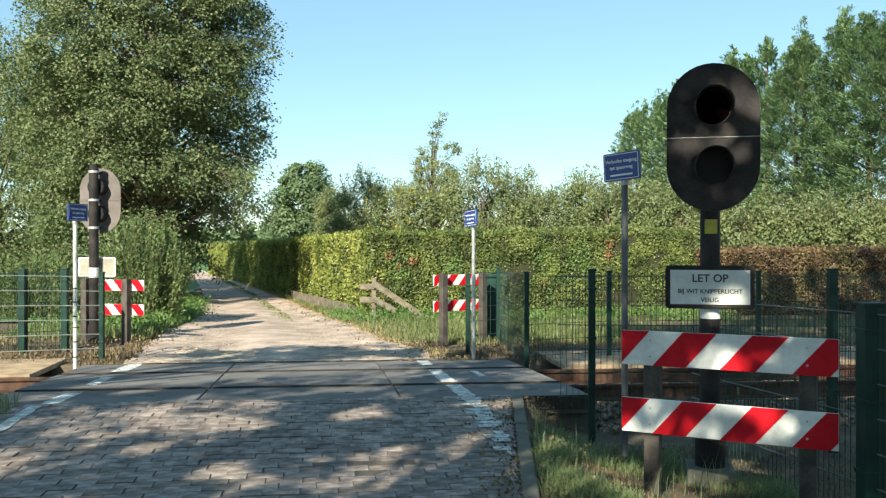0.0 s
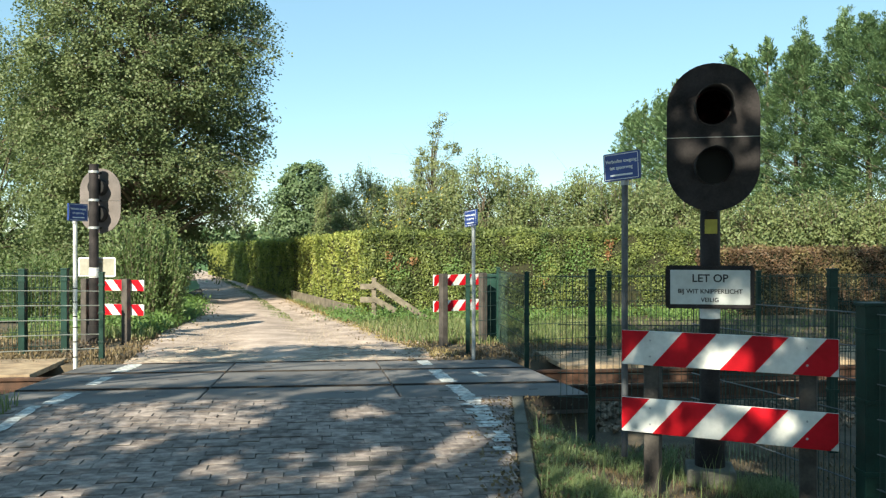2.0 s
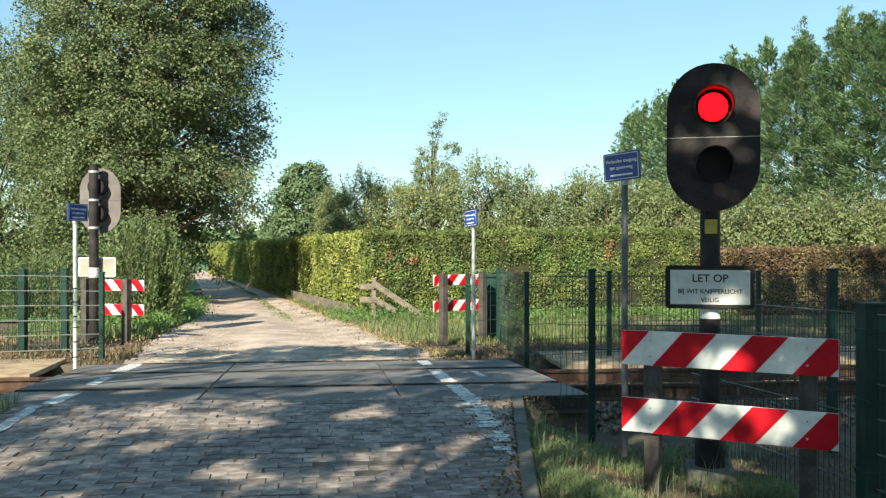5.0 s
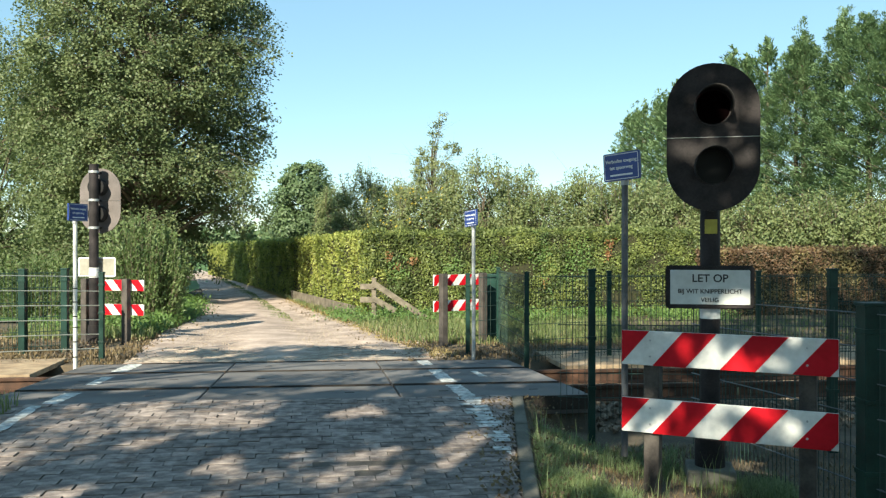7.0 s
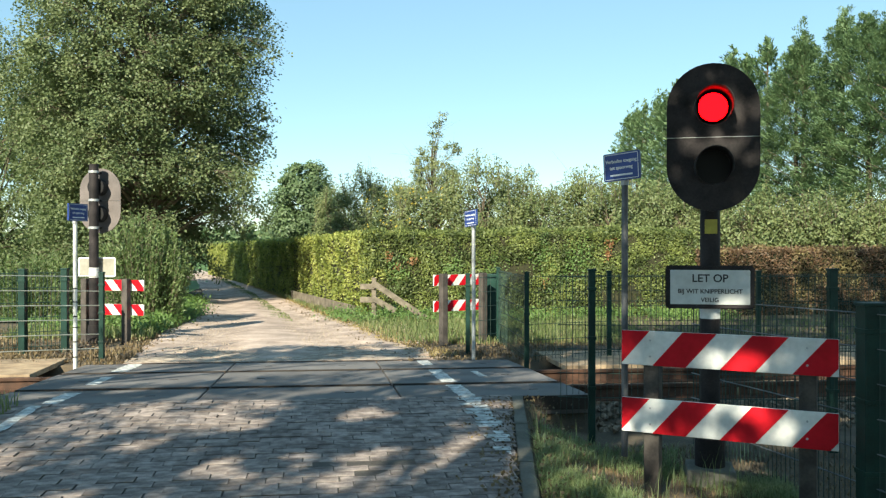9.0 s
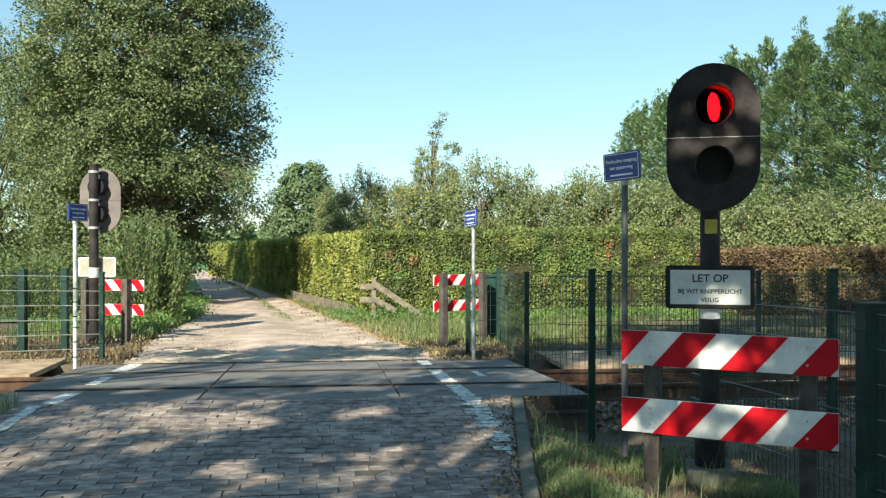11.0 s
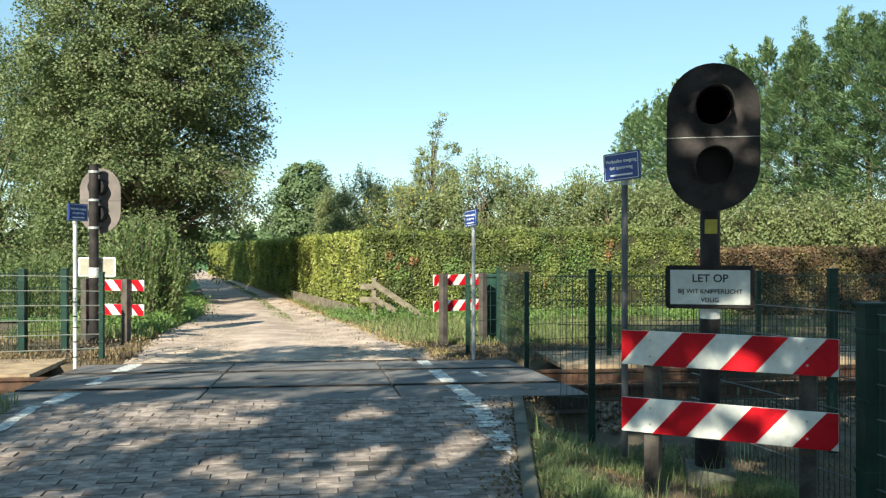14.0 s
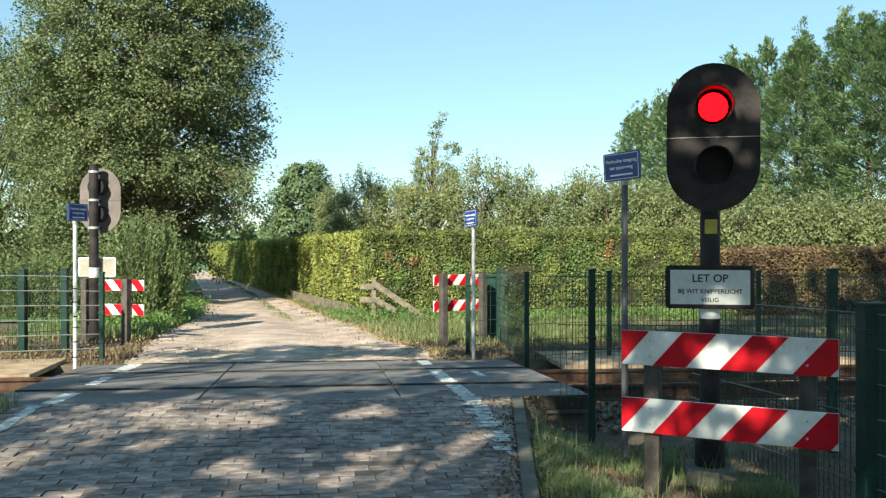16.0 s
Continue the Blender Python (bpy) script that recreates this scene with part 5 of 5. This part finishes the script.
bd = thing("edge_board", Matrix.Translation((-1.85, 19.25, -0.27)) @ Matrix.Rotation(math.atan2(30.8, -11.85), 4, "Z"), "old grey timber edging at the hedge foot", "edging")
for i in range(4):
    part("plank", box(bmesh.new(), 0.9 + 1.8 * i, 0.12, 0.13, 1.78, 0.03, 0.26, 0.005), M_WOOD, bd)


# ---- road markings, kerb, pavers ----
def deck_z(s, n):
    x, y = xy(s, n)
    return CANT * (y - 7.25) if n >= 0 else ground_z(*xy(min(s, 1.2), n))


def paver_z(s, n):
    x, y = xy(s, n)
    return CANT * s * T.y + 0.0353 * n + 0.016 + 0.008 * noise.noise(Vector((x * 1.1, y * 1.1, 3)))


def marking(s0, s1, n0, n1, label, skew=0.0, lift=0.0045):
    """A worn painted stroke lying on the surface, with ragged edges."""
    rg = random.Random(round(s0 * 31 + n0 * 77))
    verts, faces = [], []
    k = max(3, int((n1 - n0) / 0.06))
    for i in range(k + 1):
        n = n0 + (n1 - n0) * i / k
        a, b = s0 + skew * (n - n0) + rg.uniform(-0.012, 0.012), s1 + skew * (n - n0) + rg.uniform(-0.012, 0.012)
        for q in (a, b):
            verts.append((*xy(q, n), (paver_z(q, n) + 0.006) if n < 0 else deck_z(q, n) + lift))
    for i in range(k):
        faces.append((2 * i, 2 * i + 1, 2 * i + 3, 2 * i + 2))
    ob = raw("road_marking", verts, faces, M_PAINT)
    return tagged(ob, label, "road marking", kind="structure")


def paint_on_pavers():
    """The edge line goes on over the pavers, row by row, half worn away."""
    rg = random.Random(4)
    verts, faces = [], []
    for j in range(19):
        if rg.random() < 0.03 + 0.012 * j:
            continue
        n = -0.055 - 0.105 * j
        a, b = 1.225 + rg.uniform(-0.02, 0.03), min(1.40 + rg.uniform(-0.04, 0.03), road_right(n) - 0.01)
        if rg.random() < 0.3:
            a += 0.06
        k = len(verts)
        for s, m in ((a, n - 0.044), (b, n - 0.044), (b + 0.01, n + 0.044), (a - 0.01, n + 0.044)):
            verts.append((*xy(s, m), paver_z(s, m) + 0.006))
        faces.append((k, k + 1, k + 2, k + 3))
    tagged(raw("road_marking", verts, faces, M_PAINT), "worn white edge line painted over the pavers", "road marking", kind="structure")


WORN = "worn white painted edge line across the crossing"
marking(1.27, 1.42, 0.03, 0.88, WORN)
marking(1.27, 1.42, 1.10, 2.30, WORN)
marking(1.27, 1.41, 2.80, 3.45, WORN)
marking(-2.17, -2.03, 0.03, 0.75, WORN)
marking(-2.16, -2.04, 1.35, 2.05, WORN)
marking(-2.20, -2.02, 2.55, 3.45, WORN)
marking(1.72, 1.80, 1.55, 2.1, WORN)
marking(-2.25, -2.16, -2.9, -0.1, WORN, 0.02, 0.03)
paint_on_pavers()

kerb = thing("kerb", Matrix(), "mossy concrete kerb along the road edge", "kerb", kind="structure")
for i in range(13):
    n0, n1 = -1.0 * i, -1.0 * (i + 1) + 0.012
    sa, sb = road_right(n0) + 0.09, road_right(n1) + 0.09
    bm = bmesh.new()
    a, b = Vector((*xy(sa, n0), deck_z(0.9, n0 - 0.001) + 0.005)), Vector((*xy(sb, n1), deck_z(0.9, n1) + 0.005))
    d = b - a
    box(bm, 0, 0, -0.1, d.length, 0.10, 0.2, 0.01, Matrix.Translation((a + b) / 2) @ d.to_track_quat("X", "Z").to_matrix().to_4x4())
    part("kerb_stone", bm, M_KERB, kerb)


def pavers():
    rg = random.Random(8)
    bm = bmesh.new()
    box(bm, 0, 0, -0.03, 0.2060, 0.0985, 0.06, 0.0)
    bmesh.ops.bevel(bm, geom=[e for e in bm.edges if all(v.co.z > -0.01 for v in e.verts)], offset=0.0032, segments=1, affect="EDGES")
    for f in bm.faces:
        f.material_index = 0 if f.normal.z > 0.5 else 1
    bmesh.ops.delete(bm, geom=[f for f in bm.faces if f.normal.z < -0.9], context="FACES")
    me = bpy.data.meshes.new("paver")
    bm.to_mesh(me)
    bm.free()
    me.materials.append(M_BRICK)
    me.materials.append(M_JOINT)
    slope = Matrix.Rotation(math.atan(0.0353), 4, "X")
    far_v, far_f = [], []
    base_v = [v.co.copy() for v in me.vertices]
    base_f = [tuple(p.vertices) for p in me.polygons]
    count = 0
    for j in range(124):
        n = -0.055 - 0.105 * j
        off = (j % 2) * 0.105 + rg.uniform(-0.03, 0.03)
        right = road_right(n)
        s = ROAD_L + off
        while s < right - 0.065:
            p = s + rg.uniform(-0.004, 0.004)
            x, y = xy(p, n + rg.uniform(-0.003, 0.003))
            z = paver_z(p, n) + rg.uniform(-0.003, 0.003)
            m = Matrix.Translation((x, y, z)) @ Matrix.Rotation(TURN + rg.uniform(-0.02, 0.02), 4, "Z") @ slope @ pose(0, 0, 0, rg.uniform(-.8, .8), rg.uniform(-.6, .6), 0)
            if -3.0 < n < -1.85 and count < 292:
                ob = new("paver", me)
                ob.matrix_world = m
                ob.parent = road
                count += 1
            else:
                k = len(far_v)
                far_v.extend([tuple(m @ v) for v in base_v])
                far_f.extend([tuple(k + i for i in f) for f in base_f])
            s += 0.21
        # cut stones close the row at both edges
        for a, b in ((ROAD_L - 0.105, ROAD_L - 0.105 + off), (s - 0.105, right + 0.035)):
            if b - a > 0.035:
                x, y = xy((a + b) / 2, n)
                m = Matrix.Translation((x, y, paver_z((a + b) / 2, n))) @ Matrix.Rotation(TURN, 4, "Z") @ slope @ Matrix.Diagonal(((b - a - 0.006) / 0.2065, 1, 1, 1))
                k = len(far_v)
                far_v.extend([tuple(m @ v) for v in base_v])
                far_f.extend([tuple(k + i for i in f) for f in base_f])
    rest = raw("pavers", far_v, far_f, [M_BRICKS, M_JOINT], road)
    rest.data.polygons.foreach_set("material_index", [p.material_index for p in me.polygons] * (len(far_f) // len(base_f)))
    tagged(rest, kind="stuff")
    # worn stones beyond the deck, half buried in sand
    ap_v, ap_f = [], []
    for j in range(17):
        n = 3.54 + 0.105 * j
        s = -2.15 + (j % 2) * 0.105
        while s < 1.5:
            if rg.random() > 0.10 + 0.035 * j:
                p = s + rg.uniform(-0.008, 0.008)
                x, y = xy(p, n + rg.uniform(-0.006, 0.006))
                m = Matrix.Translation((x, y, ground_z(x, y) + 0.017 + rg.uniform(-0.004, 0.004))) @ Matrix.Rotation(TURN + rg.uniform(-0.04, 0.04), 4, "Z") @ pose(0, 0, 0, -0.7 + rg.uniform(-1, 1), rg.uniform(-1, 1), 0)
                k = len(ap_v)
                ap_v.extend([tuple(m @ v) for v in base_v])
                ap_f.extend([tuple(k + i for i in f) for f in base_f])
            s += 0.21
    apron = raw("worn_pavers", ap_v, ap_f, [M_APRON, M_GRAVEL])
    apron.data.polygons.foreach_set("material_index", [p.material_index for p in me.polygons] * (len(ap_f) // len(base_f)))
    tagged(apron, "sun-bleached worn pavers half buried in sand beyond the deck", "paving", kind="stuff")


M_BRICKS = M_BRICK.copy()
_n, _l = M_BRICKS.node_tree.nodes, M_BRICKS.node_tree.links
_g = _n.new("ShaderNodeNewGeometry")
_i = [q for q in _n if q.type == "OBJECT_INFO"][0]
for q in list(_i.outputs["Random"].links):
    _l.new(_g.outputs["Random Per Island"], q.to_socket)
pavers()


# ---- what moves: the flashing lamp turns its lit face to the road, the crowns sway ----
def motions():
    base = RED_LAMP.location.copy()
    face = lambda a: Matrix.Translation(base) @ pose(0, 0, 0, 0, 0, a)
    rows = [(0, face(180))]
    for k in range(14):
        on = 0.125 + 1.208 * k
        off = on + 0.55
        f = 1 / 30
        for t0, a0, a1 in ((on, 180, 0), (off, 0, 180)):
            for i in range(4):
                t = round(t0 * 30) / 30 - 2 * f + i * f
                if 0 < t < 16:
                    rows.append((t, face(a0 + (a1 - a0) * i / 3)))
    rows.append((16.0, face(0)))
    walk(RED_LAMP, rows)
    rest = Matrix.Translation(FAR_LAMP.location) @ pose(0, 0, 0, 0, 0, 180)
    walk(FAR_LAMP, [(0, rest), (16.0, rest)])
    for i, tr in enumerate(SHADE):
        m = tr.matrix_world.copy()
        sway = []
        for k in range(17):
            a = 0.5 * math.sin(k * 1.3 + i) + 0.25 * math.sin(k * 2.9 + 2 * i)
            b = 0.4 * math.sin(k * 1.1 + 2.1 * i)
            sway.append((float(k), m @ pose(0, 0, 0, a, b, 0.4 * a)))
        walk(tr, sway)


motions()
